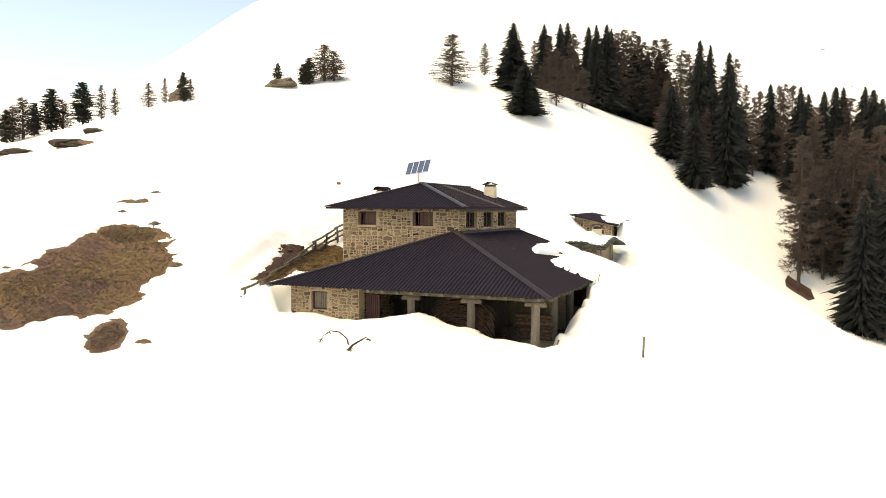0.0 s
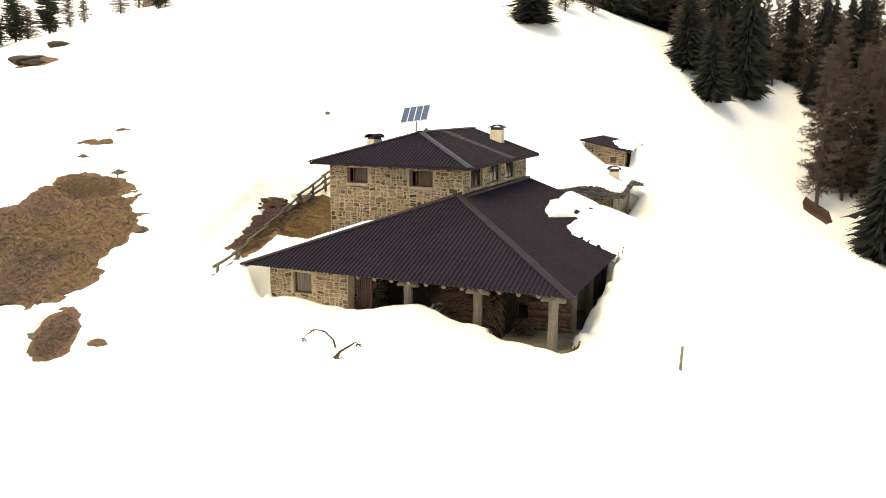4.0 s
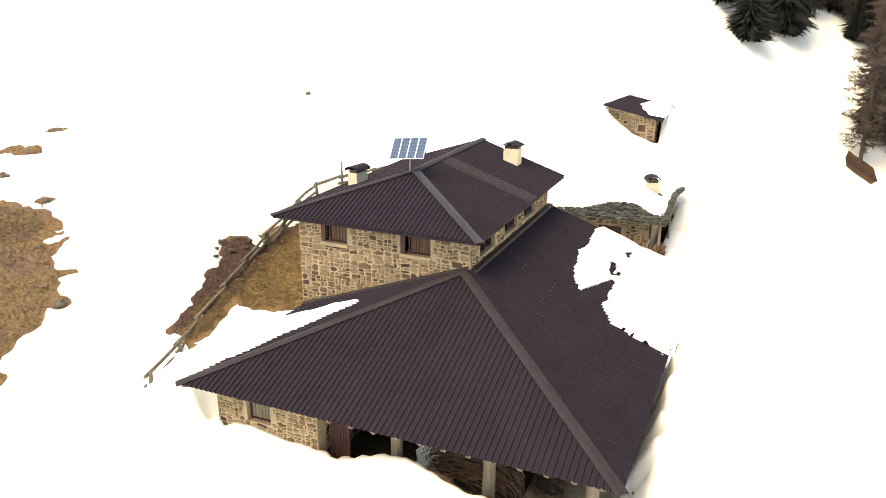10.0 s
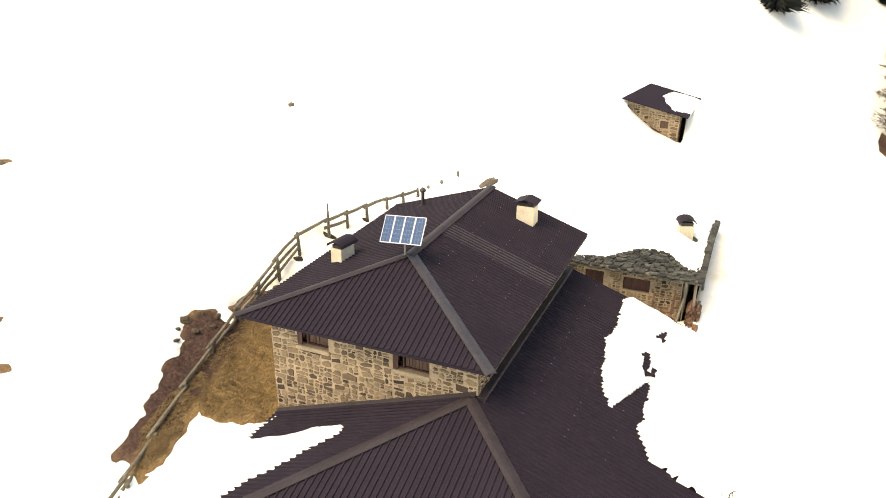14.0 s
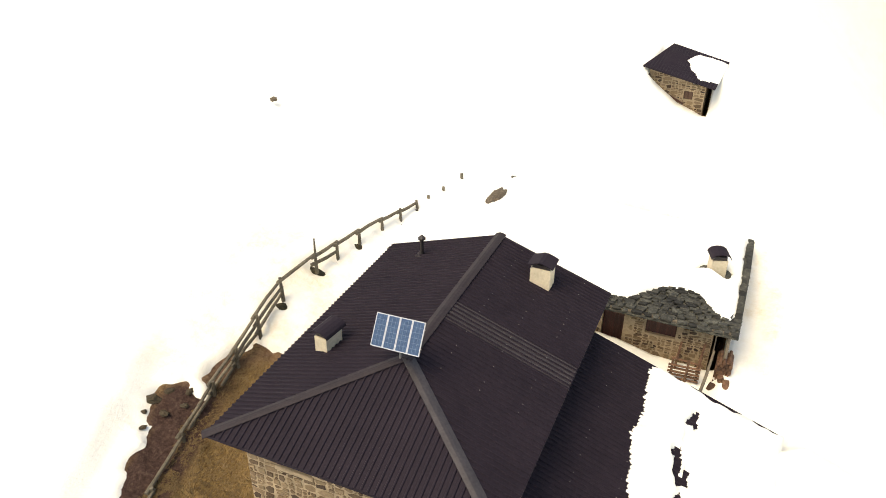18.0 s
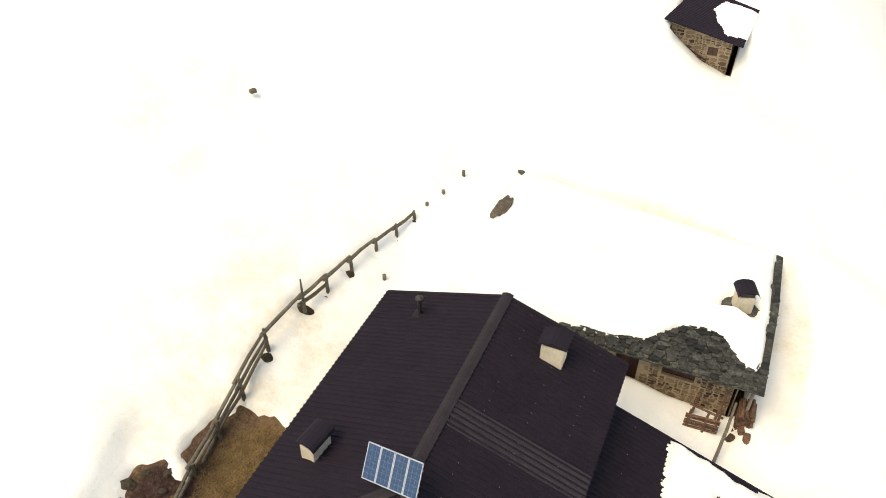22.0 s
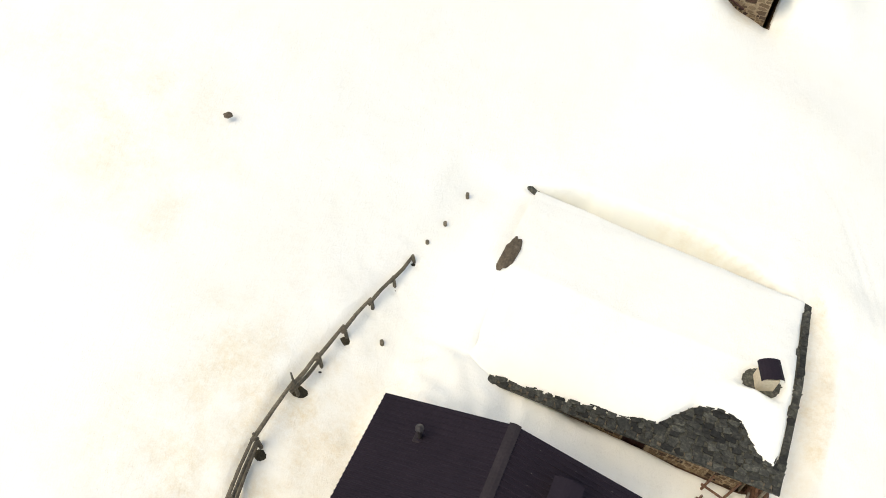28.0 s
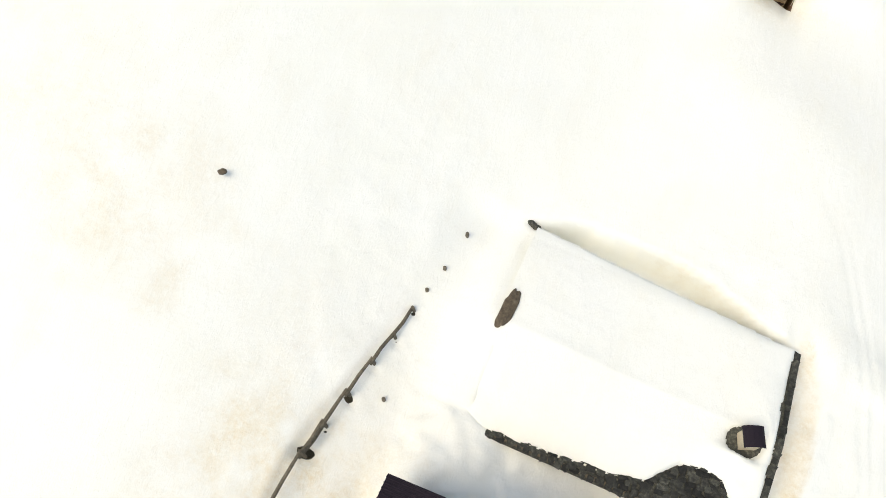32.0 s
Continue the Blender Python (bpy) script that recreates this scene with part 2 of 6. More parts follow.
BACKSHEET = surface("solar back sheet", [(0.3, (0.10, 0.15, 0.23)), (0.7, (0.13, 0.18, 0.26))], 20, 0.4, 0.1, 0.0, spec=0.25)
CELL = material("polycrystalline cells", build_cell)


# ---- helpers for meshes ----
def mesh_object(name, verts, faces, mat, parent=None, label="", smooth=False):
    me = bpy.data.meshes.new(name)
    me.from_pydata([tuple(v) for v in verts], [], faces)
    me.materials.append(mat)
    if smooth:
        me.polygons.foreach_set("use_smooth", [True] * len(me.polygons))
    me.update()
    ob = new(name, me)
    if parent:
        ob.parent = parent
    if label:
        tagged(ob, label)
    return ob


def part(name, bm, mat, parent=None, label="", smooth=False):
    bmesh.ops.recalc_face_normals(bm, faces=bm.faces)
    me = bpy.data.meshes.new(name)
    bm.to_mesh(me)
    bm.free()
    me.materials.append(mat)
    if smooth:
        me.polygons.foreach_set("use_smooth", [True] * len(me.polygons))
    ob = new(name, me)
    if parent:
        ob.parent = parent
    if label:
        tagged(ob, label)
    return ob


def empty(name, at=(0, 0, 0)):
    e = new(name)
    e.location = at
    e.empty_display_size = 0.3
    return e


def add_box(bm, lo, hi, bev=0.0, m=None):
    lo, hi = Vector(lo), Vector(hi)
    made = bmesh.ops.create_cube(bm, size=1.0)["verts"]
    bmesh.ops.scale(bm, vec=hi - lo, verts=made)
    bmesh.ops.translate(bm, vec=(lo + hi) / 2, verts=made)
    if bev:
        edges = list({e for v in made for e in v.link_edges})
        made = list({v for f in bmesh.ops.bevel(bm, geom=edges, offset=bev, segments=1, affect='EDGES')["faces"] for v in f.verts} | {v for v in made if v.is_valid})
    if m is not None:
        bmesh.ops.transform(bm, matrix=m, verts=made)
    return made


def box(name, lo, hi, mat, parent=None, bev=0.01, label="", m=None):
    bm = bmesh.new()
    add_box(bm, lo, hi, bev, m)
    return part(name, bm, mat, parent, label)


def add_tube(bm, points, radii, sides=7, wob=0.0, seed=0):
    """A closed tube along points, for poles, limbs and rails."""
    rng = random.Random(seed)
    rings = []
    pts = [Vector(p) for p in points]
    for i, p in enumerate(pts):
        d = (pts[min(i + 1, len(pts) - 1)] - pts[max(i - 1, 0)]).normalized()
        a = d.orthogonal().normalized()
        if i and rings:
            a = (prev - d * prev.dot(d)).normalized()
        prev = a
        b = d.cross(a)
        r = radii[i] if hasattr(radii, "__len__") else radii
        rings.append([bm.verts.new(p + (a * math.cos(k * math.tau / sides) + b * math.sin(k * math.tau / sides)) * r * (1 + rng.uniform(-wob, wob))) for k in range(sides)])
    for r0, r1 in zip(rings, rings[1:]):
        for k in range(sides):
            bm.faces.new((r0[k], r0[(k + 1) % sides], r1[(k + 1) % sides], r1[k]))
    bm.faces.new(rings[0][::-1])
    bm.faces.new(rings[-1])


def tube(name, points, radii, mat, parent=None, sides=8, wob=0.0, seed=0, label=""):
    bm = bmesh.new()
    add_tube(bm, points, radii, sides, wob, seed)
    return part(name, bm, mat, parent, label, smooth=False)


# ---- noise on arrays ----
def lattice(ix, iy, seed):
    h = (ix.astype(np.int64) * 374761393 + iy.astype(np.int64) * 668265263 + seed * 974634541) & 0xFFFFFFFF
    h = ((h ^ (h >> 13)) * 1274126177) & 0xFFFFFFFF
    return ((h ^ (h >> 16)) & 0xFFFF) / 65535.0


def value_noise(x, y, seed=0):
    x0, y0 = np.floor(x), np.floor(y)
    fx, fy = x - x0, y - y0
    fx, fy = fx * fx * (3 - 2 * fx), fy * fy * (3 - 2 * fy)
    a, b = lattice(x0, y0, seed), lattice(x0 + 1, y0, seed)
    c, d = lattice(x0, y0 + 1, seed), lattice(x0 + 1, y0 + 1, seed)
    return (a + (b - a) * fx) * (1 - fy) + (c + (d - c) * fx) * fy


def fbm(x, y, size, octaves=4, seed=0):
    """Noise of about -1 to 1 with features of the given size in metres."""
    out, amp, total = 0, 1.0, 0.0
    for k in range(octaves):
        out = out + amp * (value_noise(x / size + 17.3 * k, y / size - 9.1 * k, seed + k) * 2 - 1)
        total += amp
        amp, size = amp * 0.5, size * 0.5
    return out / total * 1.6


def sstep(a, b, v):
    k = np.clip((v - a) / (b - a), 0, 1)
    return k * k * (3 - 2 * k)


# ---- the lie of the land: an alpine slope that falls to the front right ----
SWELLS = [(-35, 60, 30, 13.47), (-8, 70, 22, 5.73), (12, 95, 22, 8.93), (-12, 22, 16, 2.51), (-20, 5, 16, 0.23), (32, 75, 22, -19.03),
          (-75, 50, 35, -7.47), (5, 40, 18, -10.34), (20, 10, 16, 4.4), (-2, -8, 10, -0.71), (35, -20, 25, 2.08), (0, -30, 25, -0.93),
          (8, 14, 10, -3.1), (22, 45, 16, 11.74), (-45, 25, 25, -0.15), (-10, -5, 9, 0.16), (40, 40, 18, -10.96), (30, 8, 12, -2.39),
          (7, 46, 9, -1.9), (-60, 48, 16, 2.26), (18, 24, 10, 0.9)]


def land(x, y):
    r = np.hypot(x, y - 20) + 1e-6
    k = np.minimum(1.0, 170.0 / r)
    px, py = x * k, 20 + (y - 20) * k
    z = 0.235 + -0.1462 * px + 0.1319 * py
    for cx, cy, s, h in SWELLS:
        z = z + h * np.exp(-((x - cx) ** 2 + (y - cy) ** 2) / (2 * s * s))
    # the mountain beyond: steep behind the wood, low where the sky shows
    az = np.degrees(np.arctan2(-(x - 24), y + 40))
    rise = np.interp(az, [-180, -120, -60, -20, 24, 36, 46, 52, 60, 110, 180], [6, 8, 16, 23, 23, 17, 9, 5.5, 5, 6, 6])
    d = np.maximum(0, r - 210)
    far = np.tan(np.radians(rise)) * d * sstep(0, 260, d) * np.minimum(1, 900 / (d + 1))
    return z + far * (1 + 0.10 * fbm(x, y, 300, 4, 5)) + 0.5 * fbm(x, y, 60, 2, 9) * sstep(40, 90, r)


# bare places: centre x, y, half length, half width, turn in degrees
BARE = [(-11.35, -6.7, 7.3, 4.1, -60), (-11.6, -11.6, 4.7, 4.3, -70), (-14.7, -1.2, 2.3, 1.5, 0), (-3.9, -13.0, 2.1, 0.85, -55), (-9.4, -2.7, 0.75, 0.4, 30), (-7.75, -4.25, 0.55, 0.42, 0), (-14.5, 1.15, 0.45, 0.3, 40),
        (-18.2, 1.8, 0.5, 0.3, 0), (-19.1, 4.2, 0.8, 0.5, 20), (-20.1, 4.0, 0.6, 0.35, 60), (-19.7, 6.7, 0.7, 0.35, 40), (-1.7, -13.0, 0.4, 0.25, 0),
        (-53, 18.0, 3.6, 1.9, 30), (-47, 22.5, 2.6, 1.0, 10), (-45, 21, 2.4, 1.0, 40), (-50, 28.5, 2.2, 0.8, 40)]
MELT = [(-3.6, 11.7, 0.40, 0.32, 0), (-3.68, 9.0, 0.27, 0.22, 20), (-3.3, 12.78, 0.15, 0.12, 0), (-3.0, 14.32, 0.17, 0.13, 0), (-2.64, 15.87, 0.14, 0.11, 0),
        (-2.34, 17.32, 0.14, 0.11, 0), (-2.13, 18.72, 0.15, 0.12, 0)]
YARD = [(-1.1, 3.1, 4.0, 2.5, 97), (-3.1, 0.25, 3.0, 0.72, 98), (-2.2, -1.5, 2.5, 0.72, 103), (-3.25, 4.6, 2.0, 0.75, 95), (-4.25, 3.0, 1.0, 0.75, 60), (-3.3, 2.2, 2.2, 0.8, 97), (-3.85, 1.3, 1.7, 0.5, 100)]
WOODS = [(11.5, 83.9, 4.3, 0.6, 2), (-6.5, 61.7, 2.0, 0.7, -20), (28.8, 77.5, 2.7, 1.1, -22)]


def oval(x, y, cx, cy, a, b, turn):
    """Metres inside (+) or outside (-) of an oval, roughly."""
    c, s = math.cos(radians(turn)), math.sin(radians(turn))
    u, v = (x - cx) * c + (y - cy) * s, -(x - cx) * s + (y - cy) * c
    return (1 - np.sqrt((u / a) ** 2 + (v / b) ** 2)) * min(a, b)


def bare(x, y):
    out = np.full_like(x, -9.0)
    for o in BARE + WOODS:
        out = np.maximum(out, oval(x, y, *o) + (0.30 * min(2.4, o[3])) * (fbm(x, y, 2.3, 5, 21) + 0.5 * fbm(x, y, 0.7, 3, 22)))
    for o in MELT:
        out = np.maximum(out, oval(x, y, *o) + 0.09 * fbm(x, y, 0.5, 2, 25))
    for o in YARD:
        out = np.maximum(out, oval(x, y, *o) + 0.30 * fbm(x, y, 1.3, 5, 23) + 0.16 * fbm(x, y, 0.55, 2, 24))
    return out


def snow_top(x, y):
    """The snow's surface, with the drifts and hollows that the buildings cause."""
    z = land(x, y)
    # flat apron below the porch
    w = sstep(-17, -12, y) * (1 - sstep(-9.6, -7.6, y)) * sstep(-2.5, 3.5, x) * (1 - sstep(19, 24, x))
    z = z * (1 - w) + (-1.24 + 0.05 * fbm(x, y, 2.0, 3, 30)) * w
    # drift in front of the porch
    crest = np.interp(x, [-3, 0.5, 2, 4, 5.8, 7, 8.2, 9.3, 10.2, 11.2, 12.6, 13.8, 14.8, 15.8, 17, 19], [0.1, -0.08, -0.2, -0.42, -0.56, -0.3, -0.2, 0.1, -0.1, -0.42, -0.68, -0.86, -0.98, -1.05, -1.0, -1.0])
    crest = crest + 0.10 * fbm(x, y, 1.6, 3, 31)
    w = sstep(-10.2, -7.3, y) * (1 - sstep(-5.0, -3.0, y)) * sstep(-3.5, 0.5, x) * (1 - sstep(17.0, 20.5, x))
    z = z * (1 - w) + crest * w
    # bank along the right side of the porch
    side = np.interp(y, [-9, -7.5, -5, -2, 0.5, 1.8, 6, 10, 11.0, 11.7, 13.5, 16], [-1.2, -1.15, -0.55, 0.25, 1.0, 1.42, 1.46, 1.42, 1.3, 0.85, 0.5, 0.0])
    k = sstep(1.2, 3.0, y)
    w = (sstep(14.4, 15.3, x) * k + sstep(14.5, 16.2, x) * (1 - k)) * (1 - sstep(16.3, 23.0, x)) * sstep(-10, -7, y) * (1 - sstep(13, 17, y))
    z = z * (1 - w) + (side - 0.10 * np.maximum(0, x - 16.3) + 0.13 * fbm(x, y, 1.3, 4, 33) + 0.07 * fbm(x, y, 0.45, 2, 34)) * w
    # hollow melted out beside the porch
    lip = 16.15 + 0.24 * fbm(x, y, 1.3, 4, 35) + 0.22 * fbm(x, y, 0.55, 2, 34) + 0.03 * (y + 7)
    w = (1 - sstep(lip - 0.85, lip + 0.1, x)) * sstep(14.0, 14.9, x) * sstep(-7.2, -6.3, y) * (1 - sstep(1.9, 2.8, y))
    z = z * (1 - w) + (-1.36 + 0.2 * fbm(x, y, 0.8, 3, 37)) * w
    # left of the house: snow runs up to the low eave
    w = sstep(-2.2, 0.6, x) * (1 - sstep(1.6, 2.2, x)) * sstep(-6.9, -6.2, y) * (1 - sstep(-1.6, -0.4, y))
    z = z * (1 - w) + (1.22 + 0.06 * fbm(x, y, 1.5, 3, 36)) * w
    # hollow at the front left corner
    w = np.exp(-(((x - 1.3) / 0.7) ** 2 + ((y + 5.9) / 0.9) ** 2))
    z = z - 2.0 * w
    # crest of drifted snow that breaks off steeply towards the earth bank
    crest_x = np.interp(y, [-6.3, -4, -0.9, 3.2, 5], [-3.4, -4.25, -5.2, -6.2, -6.6]) + 0.08 * fbm(x, y, 1.2, 3, 32)
    along = sstep(-7.2, -3.5, y) * (1 - sstep(2.8, 6.0, y))
    off = x - crest_x
    z = z + 0.62 * (1 - sstep(-0.1, 0.95, off)) * np.exp(-(np.maximum(0, -off) / 2.6) ** 2) * along
    # the snow stands higher on the uphill side of the fence, with a ragged rim
    rim = np.interp(y, [6, 9.2, 11.5, 14.4, 17.4, 19], [-3.9, -4.35, -4.2, -3.6, -2.85, -2.4]) + 0.16 * fbm(x, y, 1.1, 4, 47)
    w = (1 - sstep(rim - 0.1, rim + 0.3, x)) * np.exp(-(np.maximum(0, rim - x) / 2.2) ** 2) * sstep(6.5, 8.5, y) * (1 - sstep(15, 18, y))
    z = z + 0.26 * w
    # between the house and the byre
    gap = np.interp(x, [-1, 1.5, 4, 7, 9.5, 12, 14, 16], [3.2, 2.9, 1.9, 0.9, 0.15, -0.05, -0.2, -0.4]) + 0.08 * fbm(x, y, 1.1, 3, 38)
    gap = gap + 0.16 * fbm(x, y, 0.9, 4, 48) * (1 - sstep(4.5, 7, x))
    w = sstep(-1.5, 1.0, x) * (1 - sstep(14.5, 17, x)) * sstep(10.2, 11.8, y) * (1 - sstep(15.6, 16.2, y))
    z = z * (1 - w) + gap * w
    shelf = 14.35 + 0.10 * fbm(x, y, 1.0, 3, 40)
    heaped = np.interp(x, [1.5, 3, 5, 7, 9, 10.5], [2.0, 1.6, 1.1, 0.75, 0.45, 0.1])
    w = sstep(shelf - 0.12, shelf + 0.12, y) * (1 - sstep(15.9, 16.2, y)) * sstep(1.5, 3, x) * (1 - sstep(10.2, 10.9, x))
    z = z + np.maximum(0, heaped - z) * w
    # melted rim behind the byre and along its gable
    lip = np.interp(x, [0.5, 1.5, 3.5, 5.7, 7.6, 8.8, 10, 11.7, 13.3, 15], [25.1, 25.3, 25.95, 26.1, 26.05, 25.95, 25.5, 24.75, 24.4, 24.2]) + 0.14 * fbm(x, y, 1.4, 4, 39)
    bank = np.interp(x, [0, 4, 9, 11, 12.5, 14, 15.5, 17, 18.5, 20, 22], [3.0, 2.8, 2.55, 2.47, 2.38, 2.23, 2.02, 1.78, 1.55, 1.35, 1.2])
    w = sstep(23.2, 24.2, y) * (1 - sstep(25.5, 40, y)) * sstep(-14, 3, x) * (1 - sstep(12.5, 22, x))
    z = z + 0.5 * (bank - z + np.sqrt((bank - z) ** 2 + 0.3)) * w
    w = sstep(23.8, 24.2, y - 0.075 * np.maximum(0, 13.8 - x) + 0.1) * (1 - sstep(lip - 0.35, lip + 0.1, y)) * sstep(0.4, 2.5, x) * (1 - sstep(13.2, 14.6, x))
    z = z - 2.1 * w
    gable = np.interp(y, [13, 15, 20, 22.5, 24, 25.5, 28], [-0.1, 0.35, 0.9, 1.2, 1.55, 2.0, 2.1])
    w = sstep(13.0, 13.7, x) * (1 - sstep(15.4, 21, x)) * sstep(13.0, 15, y) * (1 - sstep(23, 27, y))
    z = z * (1 - w) + (gable + 0.25 * np.exp(-((x - 15.6) / 0.6) ** 2) + 0.06 * fbm(x, y, 0.9, 3, 41)) * w
    # the snow runs up over the byre's far end
    cover = 2.36 + 0.62 * (1 - np.abs(y - 19.75) / 4.4) + 0.38 + 0.72 * np.clip(1.15 - np.abs(y - 20.3) / 5.2, 0, 1) * sstep(-0.9, 1.0, x)
    w = sstep(-3.0, 0.9, x) * (1 - sstep(1.6, 2.6, x)) * sstep(15.2, 16.4, y) * (1 - sstep(23.8, 25.4, y))
    z = z * (1 - w) + cover * w
    # low saddle of snow before the far hut
    w = np.exp(-(((x - 8) / 6.5) ** 2 + ((y - 35.5) / 5.0) ** 2))
    z = z + np.maximum(0, 2.85 - z) * w
    # drift across the far hut's front
    ramp_z = np.interp(x, [3.0, 4.5, 5.4, 7.1, 8.85, 10.0], [4.6, 4.35, 3.55, 2.3, 1.62, 1.6])
    w = sstep(40.0, 43.8, y) * (1 - sstep(45.5, 46.5, y)) * sstep(1.0, 4.0, x) * (1 - sstep(9.4, 11.5, x))
    z = z * (1 - w) + ramp_z * w
    # scoop round the far hut
    w = sstep(8.6, 9.3, x) * (1 - sstep(11, 15, x)) * sstep(44.2, 46.4, y) * (1 - sstep(50, 53, y))
    z = z + np.maximum(0, 4.0 - 0.16 * np.maximum(0, x - 9.6) - z) * w
    w = np.exp(-(((x - 9.35) / 0.6) ** 2 + ((y - 44.9) / 1.0) ** 2))
    z = z - 0.6 * w
    # old ski tracks that curve past the byre
    for shift in (0.0, 0.55):
        line = np.interp(y, [17, 19.5, 21.7, 26.2, 30.7, 33], [19.2, 18.4, 17.75, 16.4, 14.5, 12.8]) + shift
        z = z - 0.07 * np.exp(-((x - line) / 0.14) ** 2) * sstep(16, 18, y) * (1 - sstep(32, 34, y))
    # melted rings round the fence posts, sastrugi and footprints' scale of unevenness
    near = 1 - sstep(45, 110, np.hypot(x - 5, y - 8))
    close = np.exp(-(np.maximum(0, np.maximum(np.abs(x - 6.5) - 10.5, np.abs(y - 8.5) - 17)) / 3.0) ** 2)
    z = z + close * (0.045 * fbm(x, y, 0.7, 3, 45) * (0.4 + 0.6 * sstep(-0.3, 0.5, fbm(x, y, 4.0, 2, 46))))
    z = z + near * (0.045 * fbm(x, y, 3.2, 4, 43) + 0.015 * fbm(x * 2.2, y * 0.7, 0.9, 3, 44))
    return z


def indoors(x, y):
    """1 where a building stands and no snow lies."""
    front_line = np.interp(x, [6, 12.3, 13.3], [-6.0, -5.95, -6.4])
    low = sstep(5.85, 5.95, x) * (1 - sstep(15.15, 15.3, x)) * sstep(-0.5, 0.05, y - front_line + 0.4 * fbm(x, y, 1.4, 3, 51)) * (1 - sstep(11.0, 11.3, y))
    low = np.maximum(low, 1 - sstep(0.9, 1.06, np.hypot((x - 14.5) / 1.4, (y + 6.0) / 0.95) + 0.07 * fbm(x, y, 0.7, 3, 52)))
    left = sstep(1.75, 1.9, x) * (1 - sstep(6.0, 6.1, x)) * sstep(-6.25, -6.1, y) * (1 - sstep(0.5, 0.7, y))
    up = sstep(0.9, 1.05, x) * (1 - sstep(8.2, 8.4, x)) * sstep(0.75, 0.9, y) * (1 - sstep(11.2, 11.3, y))
    byre = sstep(1.8, 2.0, x) * (1 - sstep(13.3, 13.5, x)) * sstep(16.1, 16.3, y) * (1 - sstep(23.2, 23.5, y))
    hut = sstep(4.8, 5.0, x) * (1 - sstep(9.1, 9.2, x)) * sstep(44.5, 44.7, y) * (1 - sstep(48.4, 48.8, y))
    return np.maximum.reduce([low, left, up, byre, hut])


def axis_steps(fine_lo, fine_hi, step, end_lo, end_hi, grow=1.07):
    mid = list(np.arange(fine_lo, fine_hi, step))
    lo, hi, s = [fine_lo], [mid[-1]], step
    while lo[-1] > end_lo:
        s *= grow
        lo.append(lo[-1] - s)
    s = step
    while hi[-1] < end_hi:
        s *= grow
        hi.append(hi[-1] + s)
    return np.array(lo[:0:-1] + mid + hi[1:])


def sheet(name, xs, ys, z, mat, keep=None):
    nx, ny = len(xs), len(ys)
    gx, gy = np.meshgrid(xs, ys)
    co = np.stack([gx, gy, z], -1).reshape(-1, 3)
    i = np.arange(nx * ny).reshape(ny, nx)
    quads = np.stack([i[:-1, :-1], i[:-1, 1:], i[1:, 1:], i[1:, :-1]], -1).reshape(-1, 4)
    if keep is not None:
        quads = quads[keep[:-1, :-1].reshape(-1)]
    me = bpy.data.meshes.new(name)
    me.vertices.add(len(co))
    me.vertices.foreach_set("co", co.astype(np.float32).ravel())
    me.loops.add(quads.size)
    me.loops.foreach_set("vertex_index", quads.astype(np.int32).ravel())
    me.polygons.add(len(quads))
    me.polygons.foreach_set("loop_start", np.arange(0, quads.size, 4, dtype=np.int32))
    me.update(calc_edges=True)
    me.polygons.foreach_set("use_smooth", [True] * len(me.polygons))
    me.materials.append(mat)
    return new(name, me)


XS = axis_steps(-21, 22, 0.17, -2200, 2200)
YS = axis_steps(-17, 29, 0.17, -1500, 2600)
GX, GY = np.meshgrid(XS, YS)
top = snow_top(GX, GY)
inside = indoors(GX, GY)
depth = np.clip(-bare(GX, GY) * 1.1, -0.3, 0.2)
soil_z = top - 0.2 + (0.13 * fbm(GX, GY, 1.0, 4, 61) + 0.05 * fbm(GX, GY, 0.45, 2, 62) + 0.10 * fbm(GX * 0.6, GY * 1.5, 0.9, 2, 63)) * sstep(0.12, -0.05, depth)
soil_z = np.where(inside > 0.5, np.minimum(soil_z, -1.7), soil_z)
snow_z = soil_z + depth + 0.0
snow_z = snow_z * (1 - inside) + (-2.6) * inside
ground = sheet("ground", XS, YS, soil_z, GROUND)
tagged(ground, "brown heath and bare earth showing through melting snow", "ground", kind="structure")
soil = ground.data.color_attributes.new("soil", 'FLOAT_COLOR', 'POINT')
grassy = np.maximum(sstep(-0.6, 0.4, oval(GX, GY, *YARD[0])), 0.55 * sstep(-0.3, 0.3, oval(GX, GY, *YARD[2])))
earthy = 0.7 * sstep(-0.3, 0.3, oval(GX, GY, -3.1, 1.6, 5.2, 0.7, 97)) + sstep(-0.4, 0.3, oval(GX, GY, *YARD[1])) + sstep(-0.4, 0.3, oval(GX, GY, *YARD[6])) + sstep(-1, 0, np.maximum.reduce([oval(GX, GY, *o) for o in WOODS])) + 0.8 * sstep(-0.2, 0.3, oval(GX, GY, *YARD[4]))
soil.data.foreach_set("color", np.stack([grassy, np.clip(earthy, 0, 1), sstep(-0.3, 0, np.maximum.reduce([oval(GX, GY, *o) for o in MELT])), 0 * GX + 1], -1).astype(np.float32).ravel())
snow = sheet("snow_cover", XS, YS, snow_z, SNOW)
tagged(snow, "thick old spring snow lying over the alpine slope", "snow", kind="structure")


def at_land(x, y):
    return float(snow_top(np.array([[float(x)]]), np.array([[float(y)]]))[0, 0])


